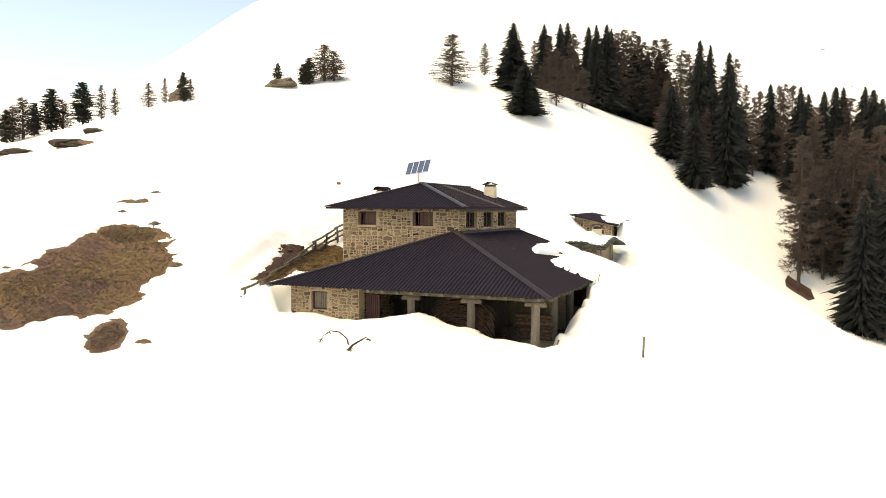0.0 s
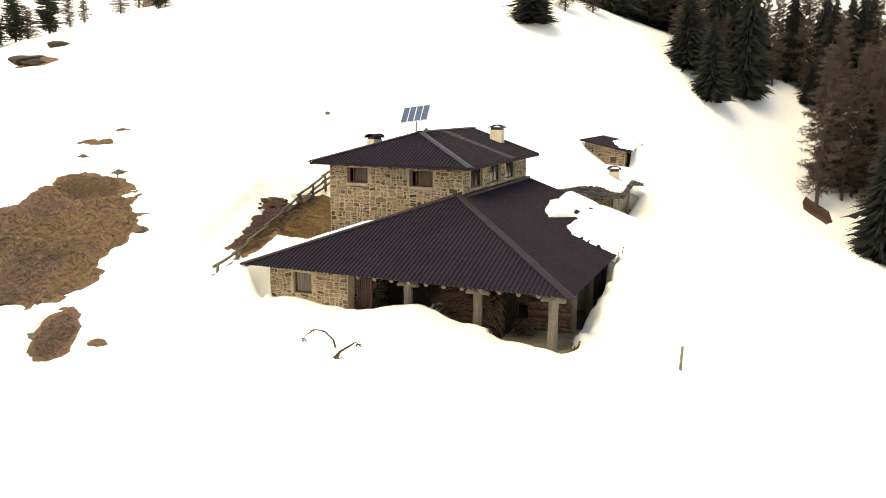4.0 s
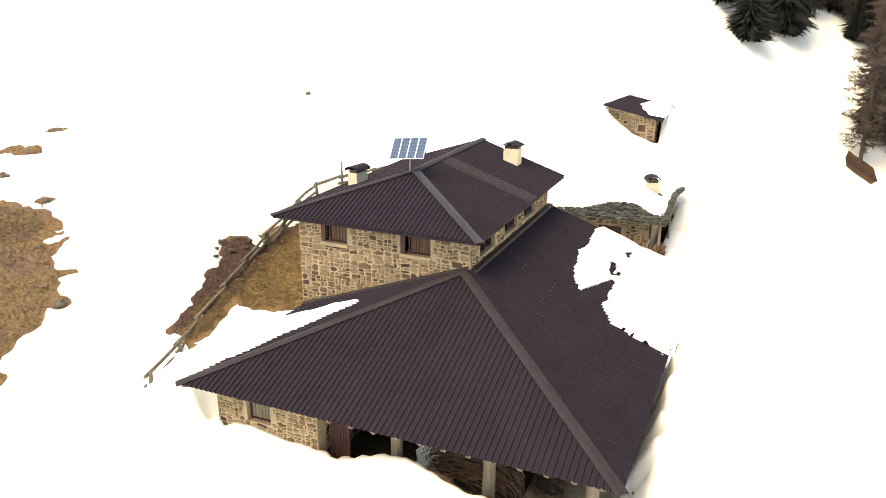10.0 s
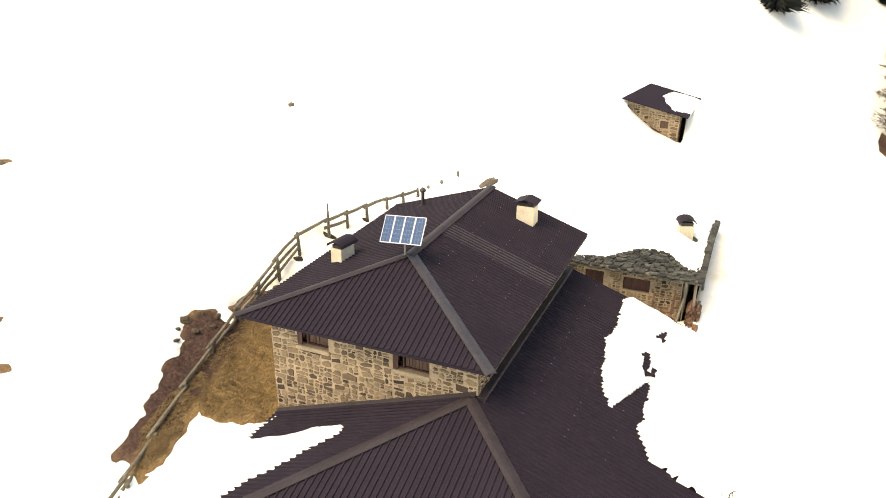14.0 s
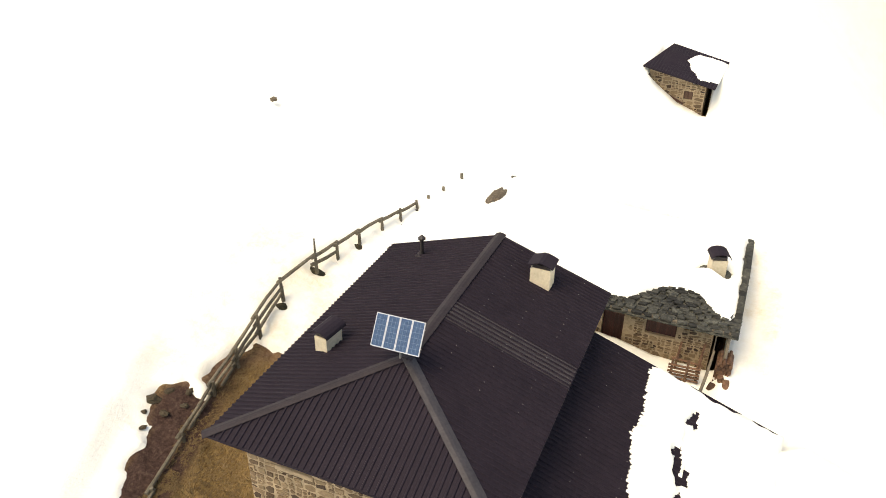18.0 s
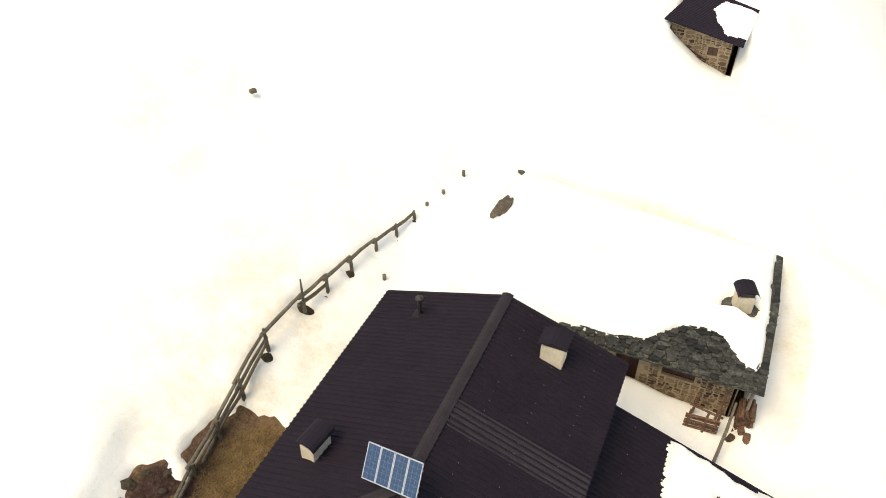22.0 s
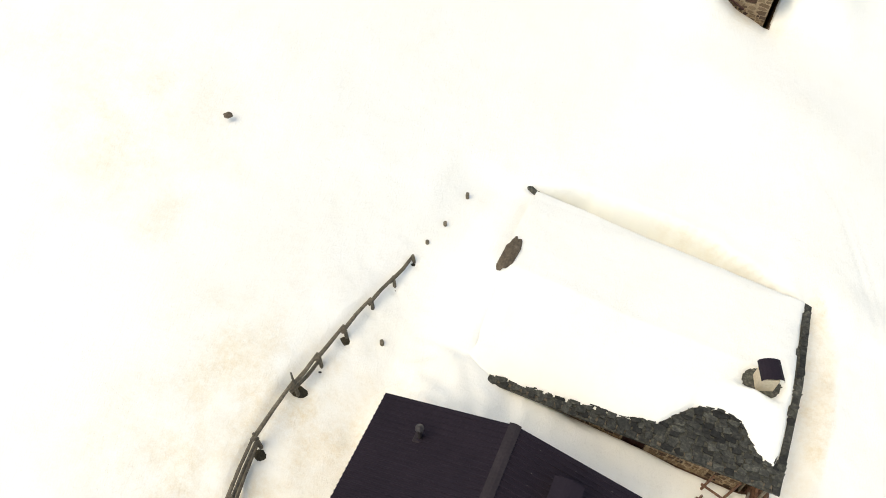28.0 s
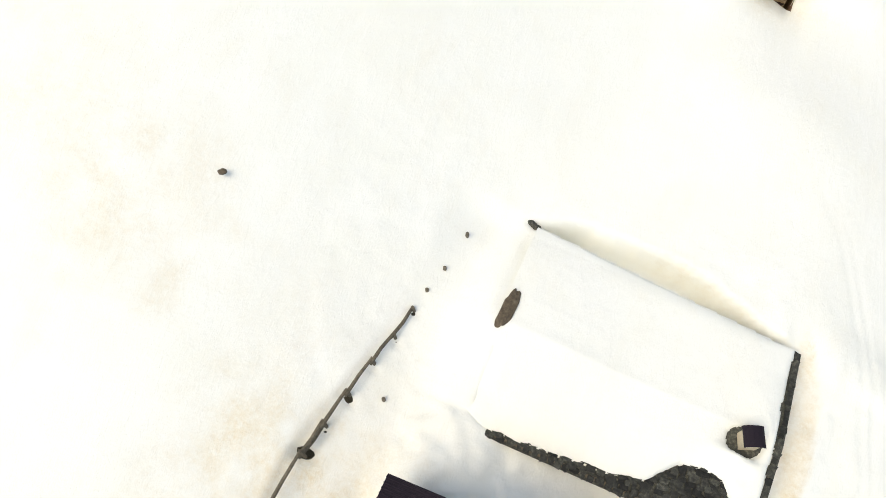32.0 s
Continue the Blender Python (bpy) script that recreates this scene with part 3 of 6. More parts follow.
# wind-blown dust and thaw stains on the snow, thickest beside the buildings, and one tint for shade
stain_shade = 0.85 * np.exp(-(((GX + 1.3) / 2.6) ** 2 + ((GY - 9.6) / 4.2) ** 2)) + 0.5 * np.exp(-(((GX + 5.5) / 2.6) ** 2 + ((GY - 9.0) / 7.0) ** 2))
edge = np.interp(GY, [14, 17, 20, 23, 25.5], [15.4, 15.7, 15.7, 15.3, 14.2]) + 0.15 * fbm(GX, GY, 1.5, 3, 84)
stain_shade += 0.6 * sstep(13.4, 14.0, GX) * (1 - sstep(edge - 0.15, edge + 0.1, GX)) * sstep(14, 16, GY) * (1 - sstep(24.5, 26, GY))
rear = np.interp(GX, [4, 6, 8, 10, 12, 13.5], [26.0, 26.1, 26.0, 25.5, 24.7, 24.4])
stain_shade += 0.75 * np.exp(-((GY - rear) / 0.35) ** 2) * sstep(5, 7, GX) * (1 - sstep(11, 13.5, GX)) * (0.6 + 0.5 * fbm(GX, GY, 0.8, 3, 85))
# tan tint painted where grey shadow lies in the hollow beside the porch
stain_shade += 0.45 * np.exp(-((GX - 16.0) / 0.7) ** 2) * sstep(-8, -6, GY) * (1 - sstep(1, 3.5, GY))
stain_shade += 0.6 * np.exp(-(((GX - 13.0) / 3.0) ** 2 + ((GY + 7.3) / 0.5) ** 2))
stain_shade += 0.6 * np.exp(-(((GX - 8.6) / 2.6) ** 2 + ((GY - 43.4) / 1.2) ** 2)) + 0.35 * np.exp(-(((GX + 14) / 9) ** 2 + ((GY - 16) / 12) ** 2)) * sstep(-0.1, 0.5, fbm(GX * 0.6, GY, 4.0, 4, 81))
grime_shade = snow.data.color_attributes.new("grime_shade", 'FLOAT_COLOR', 'POINT')
g = np.clip(stain_shade * (0.75 + 0.6 * fbm(GX, GY, 1.1, 4, 83)), 0, 1)
grime_shade.data.foreach_set("color", np.stack([g, g, g, 0 * g + 1], -1).astype(np.float32).ravel())


# ---- the house ----
# upper roof: eaves at z 5.2, ridge 6.7, hip in front, gable behind; porch roof: eaves 1.12, hip apex 3.81
EAVE, RIDGE = 5.2, 6.70
X0, X1, YF, YB, XR, YH = -0.04, 9.05, 0.0, 12.1, 4.62, 3.9
LX0, LX1, LYF, LYB, LXR, LYH = 0.76, 15.86, -7.02, 11.6, 8.25, 0.45
LEAVE, LRIDGE = 1.12, 3.81
WX0, WX1, WY0, WY1 = 0.78, 8.4, 0.72, 11.4
house = empty("mountain_house", (8, 0, -1.4))
tagged(house, "rubble stone mountain house with brown sheet metal roofs", "house")


def home(ob):
    ob.matrix_parent_inverse = Matrix.Translation(house.location).inverted()
    return ob


def ribbed(name, origin, along, up, width, low, high, parent, mat=ROOF, pitch=0.2, rib=0.045, label=""):
    """A slope of ribbed sheet: along the eave u runs 0..width, sheets reach from low(u) to high(u) up the slope."""
    o, a, b = Vector(origin), Vector(along).normalized(), Vector(up).normalized()
    n = a.cross(b).normalized()
    us = [0.0]
    k = 0
    while k * pitch < width:
        for du, in ((0.10,), (0.122,), (0.158,), (0.18,)):
            u = k * pitch + du
            if u < width:
                us.append(u)
        k += 1
    us.append(width)
    verts, faces = [], []
    for u in us:
        f = (u % pitch)
        h = rib if 0.115 < f < 0.165 else 0.0
        lo, hi = low(u), max(low(u) + 0.01, high(u))
        for v in (lo, hi):
            p = o + a * u + b * v
            verts += [p + n * h, p + n * (h - 0.012)]
    for i in range(len(us) - 1):
        q = 4 * i
        faces += [(q, q + 4, q + 6, q + 2), (q + 1, q + 3, q + 7, q + 5), (q, q + 1, q + 5, q + 4), (q + 2, q + 6, q + 7, q + 3)]
    faces += [(0, 2, 3, 1), (len(verts) - 4, len(verts) - 3, len(verts) - 1, len(verts) - 2)]
    return home(mesh_object(name, verts, faces, mat, parent, label))


def slope_len(run, rise):
    return math.hypot(run, rise)


dz = RIDGE - EAVE
# front hip of the upper roof
fl = slope_len(YH - YF, dz)
ribbed("roof_slope", (X0, YF, EAVE), (1, 0, 0), (0, YH - YF, dz), X1 - X0, lambda u: 0.0,
       lambda u: fl * min(u / (XR - X0), (X1 - X0 - u) / (X1 - XR)), house)
# right slope (seen from the ridge side): eave runs along y
rl = slope_len(X1 - XR, dz)
ribbed("roof_slope", (X1, YF, EAVE), (0, 1, 0), (XR - X1, 0, dz), YB - YF, lambda u: 0.0, lambda u: rl * min(1.0, u / (YH - YF)), house)
ll = slope_len(XR - X0, dz)
ribbed("roof_slope", (X0, YB, EAVE), (0, -1, 0), (XR - X0, 0, dz), YB - YF, lambda u: 0.0, lambda u: ll * min(1.0, (YB - YF - u) / (YH - YF)), house)
# porch roof
ldz = LRIDGE - LEAVE
fl2 = slope_len(LYH - LYF, ldz)
ribbed("porch_roof_slope", (LX0, LYF, LEAVE), (1, 0, 0), (0, LYH - LYF, ldz), LX1 - LX0, lambda u: 0.0,
       lambda u: fl2 * min(u / (LXR - LX0), (LX1 - LX0 - u) / (LX1 - LXR)), house)
rl2 = slope_len(LX1 - LXR, ldz)
ribbed("porch_roof_slope", (LX1, LYF, LEAVE), (0, 1, 0), (LXR - LX1, 0, ldz), LYB - LYF, lambda u: 0.0,
       lambda u: rl2 * min(1.0, u / (LYH - LYF)) if u < LYH - LYF + 0.3 else rl2 * 0.985, house)
ll2 = slope_len(LXR - LX0, ldz)
LWALL = WY0 - 0.02
ribbed("porch_roof_slope", (LX0, LWALL, LEAVE), (0, -1, 0), (LXR - LX0, 0, ldz), LWALL - LYF, lambda u: 0.0,
       lambda u: ll2 * min(1.0, (LWALL - LYF - u) / (LYH - LYF)), house)


def ridge_cap(name, a, b, half=0.2, drop=0.055, mat=CAP, label=""):
    """A folded strip of sheet metal over a hip or ridge from a to b."""
    a, b = Vector(a), Vector(b)
    d = (b - a).normalized()
    s = d.cross(Vector((0, 0, 1))).normalized()
    up = s.cross(d).normalized()
    verts = []
    for p in (a, b):
        for w, h in ((-half, -drop), (-half * 0.25, 0.0), (half * 0.25, 0.0), (half, -drop)):
            verts += [p + s * w + up * (h + 0.055), p + s * w + up * (h + 0.03)]
    faces = []
    for i in (0, 2, 4):
        faces += [(i, i + 2, i + 10, i + 8), (i + 1, i + 9, i + 11, i + 3)]
    faces += [(0, 8, 9, 1), (6, 7, 15, 14), (0, 1, 3, 2), (2, 3, 5, 4), (4, 5, 7, 6), (8, 10, 11, 9), (10, 12, 13, 11), (12, 14, 15, 13)]
    return home(mesh_object(name, verts, faces, mat, house, label))


ridge_cap("ridge_cap", (XR, YH - 0.15, RIDGE + 0.02), (XR, YB + 0.02, RIDGE + 0.02), 0.2)
ridge_cap("ridge_cap", (X0 - 0.03, YF - 0.03, EAVE - 0.01), (XR, YH, RIDGE + 0.01), 0.17, 0.03, CAP)
ridge_cap("ridge_cap", (X1 + 0.03, YF - 0.03, EAVE - 0.01), (XR, YH, RIDGE + 0.01), 0.19, 0.03, HIP_METAL, "grey galvanised hip flashing")
ridge_cap("ridge_cap", (LX0 - 0.03, LYF - 0.03, LEAVE - 0.01), (LXR, LYH, LRIDGE + 0.01), 0.2, 0.035)
ridge_cap("ridge_cap", (LX1 + 0.03, LYF - 0.03, LEAVE - 0.01), (LXR, LYH, LRIDGE + 0.01), 0.2, 0.035)
# flashing where the porch roof meets the walls
home(box("flashing", (WX1 + 0.005, LYH + 0.2, LRIDGE - 0.14), (WX1 + 0.26, LYB - 0.05, LRIDGE + 0.02), CAP, house, 0.01))


def flash_front():
    v = []
    for x in (WX0, LXR + 0.1):
        z = LRIDGE - (LXR - x) * ldz / (LXR - LX0)
        v += [(x, WY0 - 0.16, z + 0.03), (x, WY0 - 0.02, z + 0.13), (x, WY0 - 0.02, z - 0.02), (x, WY0 - 0.16, z - 0.02)]
    f = [(0, 4, 5, 1), (1, 5, 6, 2), (2, 6, 7, 3), (3, 7, 4, 0), (0, 1, 2, 3), (7, 6, 5, 4)]
    home(mesh_object("flashing", v, f, CAP, house))


flash_front()


# ---- stone walls ----
def stone_meshes(count=14):
    """Irregular stones of unit size, front towards -y, rounded rim."""
    out = []
    rng = random.Random(5)
    for k in range(count):
        n = rng.choice((4, 4, 5, 5, 6))
        ring = []
        for i in range(n):
            a = math.tau * (i + 0.5) / n + rng.uniform(-0.26, 0.26)
            c, s = math.cos(a), math.sin(a)
            q = (abs(c) ** 7 + abs(s) ** 7) ** (-1 / 7)
            r = 0.5 * q * rng.uniform(0.84, 1.1)
            ring.append((c * r, s * r))
        verts = [(x, 0.0, z) for x, z in ring] + [(x * 0.985, -0.55, z * 0.98) for x, z in ring] + [(x * 0.93, -0.95 + rng.uniform(-0.15, 0.15), z * 0.9) for x, z in ring]
        faces = []
        for i in range(n):
            j = (i + 1) % n
            faces += [(i, j, n + j, n + i), (n + i, n + j, 2 * n + j, 2 * n + i)]
        faces.append(tuple(2 * n + i for i in range(n)))
        me = bpy.data.meshes.new("stone")
        me.from_pydata(verts, [], faces)
        me.materials.append(STONE)
        me.update()
        out.append(me)
    return out


STONES = stone_meshes()


def lay_stones(wall, m, u0, u1, low, high, holes=(), seed=1, size=0.36, depth=0.03, gap=0.034, limit=300):
    """Random rubble on a wall face: m carries u, -out, v to the world; low(u) and high(u) bound it; holes are (u0, u1, v0, v1)."""
    rng = random.Random(seed)
    us = [u0 + (u1 - u0) * k / 8 for k in range(9)]
    todo = [(u0, u1, min(low(u) for u in us), max(high(u) for u in us))]
    cells = []
    while todo:
        a, b, c, d = todo.pop()
        w, h = b - a, d - c
        want = size * rng.uniform(0.5, 1.9)
        if w > want * 1.15 and w > h * 1.1:
            k = a + w * rng.uniform(0.34, 0.66)
            todo += [(a, k, c, d), (k, b, c, d)]
        elif h > want * 0.5:
            k = c + h * rng.uniform(0.34, 0.66)
            todo += [(a, b, c, k), (a, b, k, d)]
        else:
            cells.append((a, b, c, d))
    rng.shuffle(cells)
    count, verts, faces = 0, [], []
    for a, b, c, d in cells:
        cu, cv, w, h = (a + b) / 2, (c + d) / 2, b - a, d - c
        if w < 0.07 or h < 0.06 or cv - h * 0.3 < low(cu) or cv + h * 0.35 > high(cu):
            continue
        if any(b > p + 0.015 and a < q - 0.015 and d > r + 0.015 and c < s - 0.015 for p, q, r, s in holes):
            continue
        shape = rng.choice(STONES)
        g = gap * rng.uniform(0.6, 1.5)
        at = m @ Matrix.Translation((cu, 0.004, cv)) @ Matrix.Rotation(rng.uniform(-0.2, 0.2), 4, 'Y') @ Matrix.Diagonal((rng.choice((1, -1)) * (w - g), depth * rng.uniform(0.5, 1.6), rng.choice((1, -1)) * (h - g * 0.8), 1))
        if count < limit:
            st = new("stone", shape)
            st.parent = wall
            st.matrix_basis = at
        else:
            base = len(verts)
            verts += [at @ v.co for v in shape.vertices]
            faces += [[base + k for k in f.vertices] for f in shape.polygons]
        count += 1
    if verts:
        tagged(mesh_object("rubble", verts, faces, RUBBLE, wall), "tan and brown rubble stones in pale mortar", kind="stuff")


def wall_mesh(name, m, u0, u1, low, high, thick, mat, parent, holes=(), label=""):
    """A wall with thickness and real openings, split in columns at the openings."""
    cuts = sorted({u0, u1, *[c for h in holes for c in h[:2]], *[u0 + (u1 - u0) * k / 6 for k in range(1, 6)]})
    bm = bmesh.new()

    def block(a, b, la, lb, ha, hb):
        vs = [bm.verts.new(m @ Vector(p)) for p in ((a, 0, la), (b, 0, lb), (b, 0, hb), (a, 0, ha), (a, thick, la), (b, thick, lb), (b, thick, hb), (a, thick, ha))]
        for f in ((0, 1, 2, 3), (5, 4, 7, 6), (4, 0, 3, 7), (1, 5, 6, 2), (3, 2, 6, 7), (4, 5, 1, 0)):
            bm.faces.new([vs[i] for i in f])
    for a, b in zip(cuts, cuts[1:]):
        if b - a < 1e-4:
            continue
        hs = sorted([h for h in holes if h[0] <= a + 1e-5 and h[1] >= b - 1e-5], key=lambda h: h[2])
        la, lb = low(a), low(b)
        for h in hs:
            block(a, b, la, lb, h[2], h[2])
            la = lb = h[3]
        block(a, b, la, lb, high(a), high(b))
    bmesh.ops.remove_doubles(bm, verts=bm.verts, dist=1e-4)
    ob = part(name, bm, mat, parent, label)
    return ob


def frame_to(origin, u, inward):
    """Matrix with u along the wall, y into the wall, z up."""
    u, y = Vector(u).normalized(), Vector(inward).normalized()
    m = Matrix((u, y, (0, 0, 1))).transposed().to_4x4()
    m.translation = origin
    return m


def lroof(x):
    return LRIDGE - abs(x - LXR) * ldz / (LXR - LX0)


# front wall of the upper house
F_UP = frame_to((WX0, WY0, 0), (1, 0, 0), (0, 1, 0))
FW = WX1 - WX0
WIN_F = [(1.05, 2.28, 4.12, 4.92), (4.68, 5.98, 4.08, 4.90)]
front = home(wall_mesh("wall", F_UP, 0, FW, lambda u: -1.4, lambda u: EAVE - 0.05, 0.5, MORTAR, house, WIN_F, "tan rubble stone front wall"))
lay_stones(front, F_UP, 0.0, FW, lambda u: lroof(u + WX0) - 0.1, lambda u: EAVE - 0.06, WIN_F, 11, 0.36)
# left wall
F_LEFT = frame_to((WX0, WY1, 0), (0, -1, 0), (1, 0, 0))
left_wall = home(wall_mesh("wall", F_LEFT, 0, WY1 - WY0 - 0.5, lambda u: -1.4, lambda u: EAVE - 0.05, 0.5, MORTAR, house))
# right wall with its row of small windows under the eave
F_RIGHT = frame_to((WX1, WY0, 0), (0, 1, 0), (-1, 0, 0))
WIN_R = [(1.1, 2.85, 3.98, 4.95), (4.05, 5.85, 3.98, 4.95), (6.75, 8.5, 3.98, 4.95)]
right_wall = home(wall_mesh("wall", F_RIGHT, 0.5, WY1 - WY0, lambda u: -1.4, lambda u: EAVE - 0.05, 0.5, MORTAR, house, WIN_R))
lay_stones(right_wall, F_RIGHT, 0.0, WY1 - WY0, lambda u: LRIDGE - 0.05, lambda u: EAVE - 0.06, WIN_R, 12)
back = home(wall_mesh("wall", frame_to((WX1 - 0.5, WY1, 0), (-1, 0, 0), (0, -1, 0)), 0, FW - 1.0, lambda u: -1.4,
                      lambda u: EAVE + 0.0 + (RIDGE - EAVE - 0.1) * max(0, 1 - abs(u - 3.35) / 4.5), 0.5, MORTAR, house))


def window(m, u0, u1, v0, v1, boards=None, shut=True, open_leaf=False, sill=True):
    """Timber window set back in the wall, board shutters, stone sill."""
    bm = bmesh.new()
    for a, b, c, d in ((u0, u0 + 0.07, v0, v1), (u1 - 0.07, u1, v0, v1), (u0 + 0.07, u1 - 0.07, v1 - 0.07, v1), (u0 + 0.07, u1 - 0.07, v0, v0 + 0.06)):
        add_box(bm, (a, 0.16, c), (b, 0.27, d), 0.008, m)
    w = home(part("window", bm, DARKWOOD, house, "dark timber window with board shutters" if shut else "small dark timber window"))
    lo, hi = u0 + 0.08, u1 - 0.08
    if shut:
        lo += 0.3 if open_leaf else 0
        n = max(3, int((hi - lo) / 0.12))
        for k in range(n):
            a = lo + (hi - lo) * k / n
            b = lo + (hi - lo) * (k + 1) / n - 0.012
            bm = bmesh.new()
            add_box(bm, (a, 0.2 + 0.006 * (k % 2), v0 + 0.065), (b, 0.235, v1 - 0.075), 0.006, m)
            part("board", bm, boards or SHUTTER, w)
    else:
        bm = bmesh.new()
        add_box(bm, (lo, 0.15, v0 + 0.06), (hi, 0.16, v1 - 0.07), 0, m)
        part("pane", bm, GLASS, w)
        bm = bmesh.new()
        add_box(bm, ((lo + hi) / 2 - 0.025, 0.12, v0 + 0.06), ((lo + hi) / 2 + 0.025, 0.17, v1 - 0.07), 0.005, m)
        part("mullion", bm, DARKWOOD, w)
    if open_leaf:
        bm = bmesh.new()
        add_box(bm, (u0 + 0.005, 0.0, v0 + 0.02), (u0 + 0.19, 0.05, v1 - 0.02), 0.006, m)
        add_box(bm, (u0 + 0.3, 0.12, v0 + 0.06), (u0 + 0.36, 0.25, v1 - 0.07), 0.006, m)
        part("shutter", bm, DARKWOOD, w)
    if sill:
        bm = bmesh.new()
        add_box(bm, (u0 - 0.04, -0.07, v0 - 0.16), (u1 + 0.04, 0.14, v0 - 0.004), 0.03, m)
        part("window_sill", bm, MORTAR, w)
    return w


def build_glass(t, p):
    p.inputs["Base Color"].default_value = (0.008, 0.008, 0.009, 1)
    p.inputs["Roughness"].default_value = 0.12
    p.inputs["Specular IOR Level"].default_value = 0.25


GLASS = material("dark window glass", build_glass)
for i, (a, b, c, d) in enumerate(WIN_F):
    window(F_UP, a, b, c, d, open_leaf=True)
for a, b, c, d in WIN_R:
    window(F_RIGHT, a, b, c, d, shut=False, sill=False)

# eaves: boards and rafter ends
for lo, hi in (((X0 + 0.02, YF + 0.02, EAVE - 0.13), (X1 - 0.02, YF + 0.05, EAVE - 0.02)), ((X0 + 0.02, YF + 0.05, EAVE - 0.13), (X0 + 0.05, YB - 0.02, EAVE - 0.02)),
               ((X1 - 0.05, YF + 0.05, EAVE - 0.13), (X1 - 0.02, YB - 0.02, EAVE - 0.02))):
    home(box("fascia", lo, hi, ROOF, house, 0.005))
# boards that close the attic behind the eaves, and the plate under the rafters
home(box("eave_board", (X0 + 0.3, YF + 0.3, EAVE - 0.024), (X1 - 0.3, YF + 0.33, EAVE + 0.085), DARKWOOD, house, 0.0))
home(box("eave_board", (X1 - 0.33, YF + 0.34, EAVE - 0.024), (X1 - 0.3, YB - 0.1, EAVE + 0.075), DARKWOOD, house, 0.0))
home(box("eave_board", (X0 + 0.3, YF + 0.34, EAVE - 0.024), (X0 + 0.33, YB - 0.1, EAVE + 0.075), DARKWOOD, house, 0.0))
home(box("wall_plate", (WX1 - 0.1, WY0 + 0.02, EAVE - 0.245), (WX1 + 0.07, WY1, EAVE - 0.055), RAIL, house, 0.02))
# soffit boarding that closes the upper roof below
home(box("soffit", (X0 + 0.05, YF + 0.05, EAVE - 0.05), (X1 - 0.05, YB - 0.05, EAVE - 0.025), DARKWOOD, house, 0.0))
for k in range(9):
    x = WX0 + 0.35 + k * 0.82
    home(tube("rafter", [(x, WY0 - 0.16, EAVE - 0.15), (x, WY0 + 0.1, EAVE - 0.13)], 0.085, DARKWOOD, house, 7))
for k in range(15):
    y = 0.5 + k * 0.8
    home(tube("rafter", [(X1 - 0.05, y, EAVE - 0.11), (WX1 - 0.1, y, EAVE - 0.11)], 0.06, WOOD, house, 7))
# low stone wall under the porch roof
PY = -6.3
F_LOW = frame_to((1.8, PY, 0), (1, 0, 0), (0, 1, 0))
WIN_L = [(1.24, 2.2, -0.12, 0.82)]
low_wall = home(wall_mesh("wall", F_LOW, 0, 4.05, lambda u: -1.7, lambda u: LEAVE + 0.15, 0.45, MORTAR, house, WIN_L, "low rubble stone wall under the eave"))
lay_stones(low_wall, F_LOW, 0, 4.05, lambda u: -1.2, lambda u: LEAVE + 0.1, WIN_L, 17)
window(F_LOW, *WIN_L[0], WOOD, sill=False)
side = home(wall_mesh("wall", frame_to((5.85, PY + 0.45, 0), (0, 1, 0), (-1, 0, 0)), 0, 6.6, lambda u: -1.7, lambda u: LEAVE + 0.3, 0.45, MORTAR, house))
lay_stones(side, frame_to((5.85, PY + 0.45, 0), (0, 1, 0), (-1, 0, 0)), 0, 6.4, lambda u: -1.4, lambda u: LEAVE + 0.25, (), 18)
lside = home(wall_mesh("wall", frame_to((1.8, WY0, 0), (0, -1, 0), (1, 0, 0)), 0, WY0 - PY - 0.45, lambda u: -1.7, lambda u: LEAVE + 0.15, 0.45, MORTAR, house))
# porch: floor, posts with cross-heads, beams, rafter ends
home(box("porch_floor", (12.5, -7.9, -1.75), (15.9, -2.6, -1.38), SAND, house, 0.02, "bare dusty porch floor"))
# rear and left floor: interior shade is painted into the earth colour
home(box("porch_floor", (5.85, -6.9, -1.75), (12.49, 11.3, -1.39), SHADED_EARTH, house, 0.02))
home(box("porch_floor", (12.5, -2.59, -1.75), (15.2, 11.3, -1.39), SHADED_EARTH, house, 0.02))
for i, (x, y) in enumerate([(8.52, -5.85), (11.68, -5.85), (14.86, -5.85), (14.95, -3.0), (14.95, 0.4), (14.95, 4.2), (14.95, 8.0)]):
    post = home(tube("post", [(x, y, -1.4), (x, y, -1.2), (x + 0.01, y, 0.0), (x, y, 0.72)], [0.27, 0.215, 0.2, 0.195], WOOD, house, 10, 0.05, i, "grey debarked log post"))
    if y < -5:
        tube("cross_head", [(x - 0.5, y, 0.60), (x - 0.42, y, 0.70), (x + 0.42, y, 0.70), (x + 0.5, y, 0.62)], [0.07, 0.12, 0.12, 0.07], WOOD, post, 8, 0.05, i)
    else:
        tube("cross_head", [(x, y - 0.5, 0.60), (x, y - 0.42, 0.70), (x, y + 0.42, 0.70), (x, y + 0.5, 0.62)], [0.07, 0.12, 0.12, 0.07], WOOD, post, 8, 0.05, i)
home(tube("beam", [(5.9, -5.85, 0.92), (10, -5.85, 0.94), (15.2, -5.85, 0.92)], 0.13, RAIL, house, 9, 0.04, 1))
home(tube("beam", [(14.95, -6.2, 0.92), (14.95, 0, 0.92), (14.95, 11.3, 0.88)], 0.13, RAIL, house, 9, 0.04, 2))
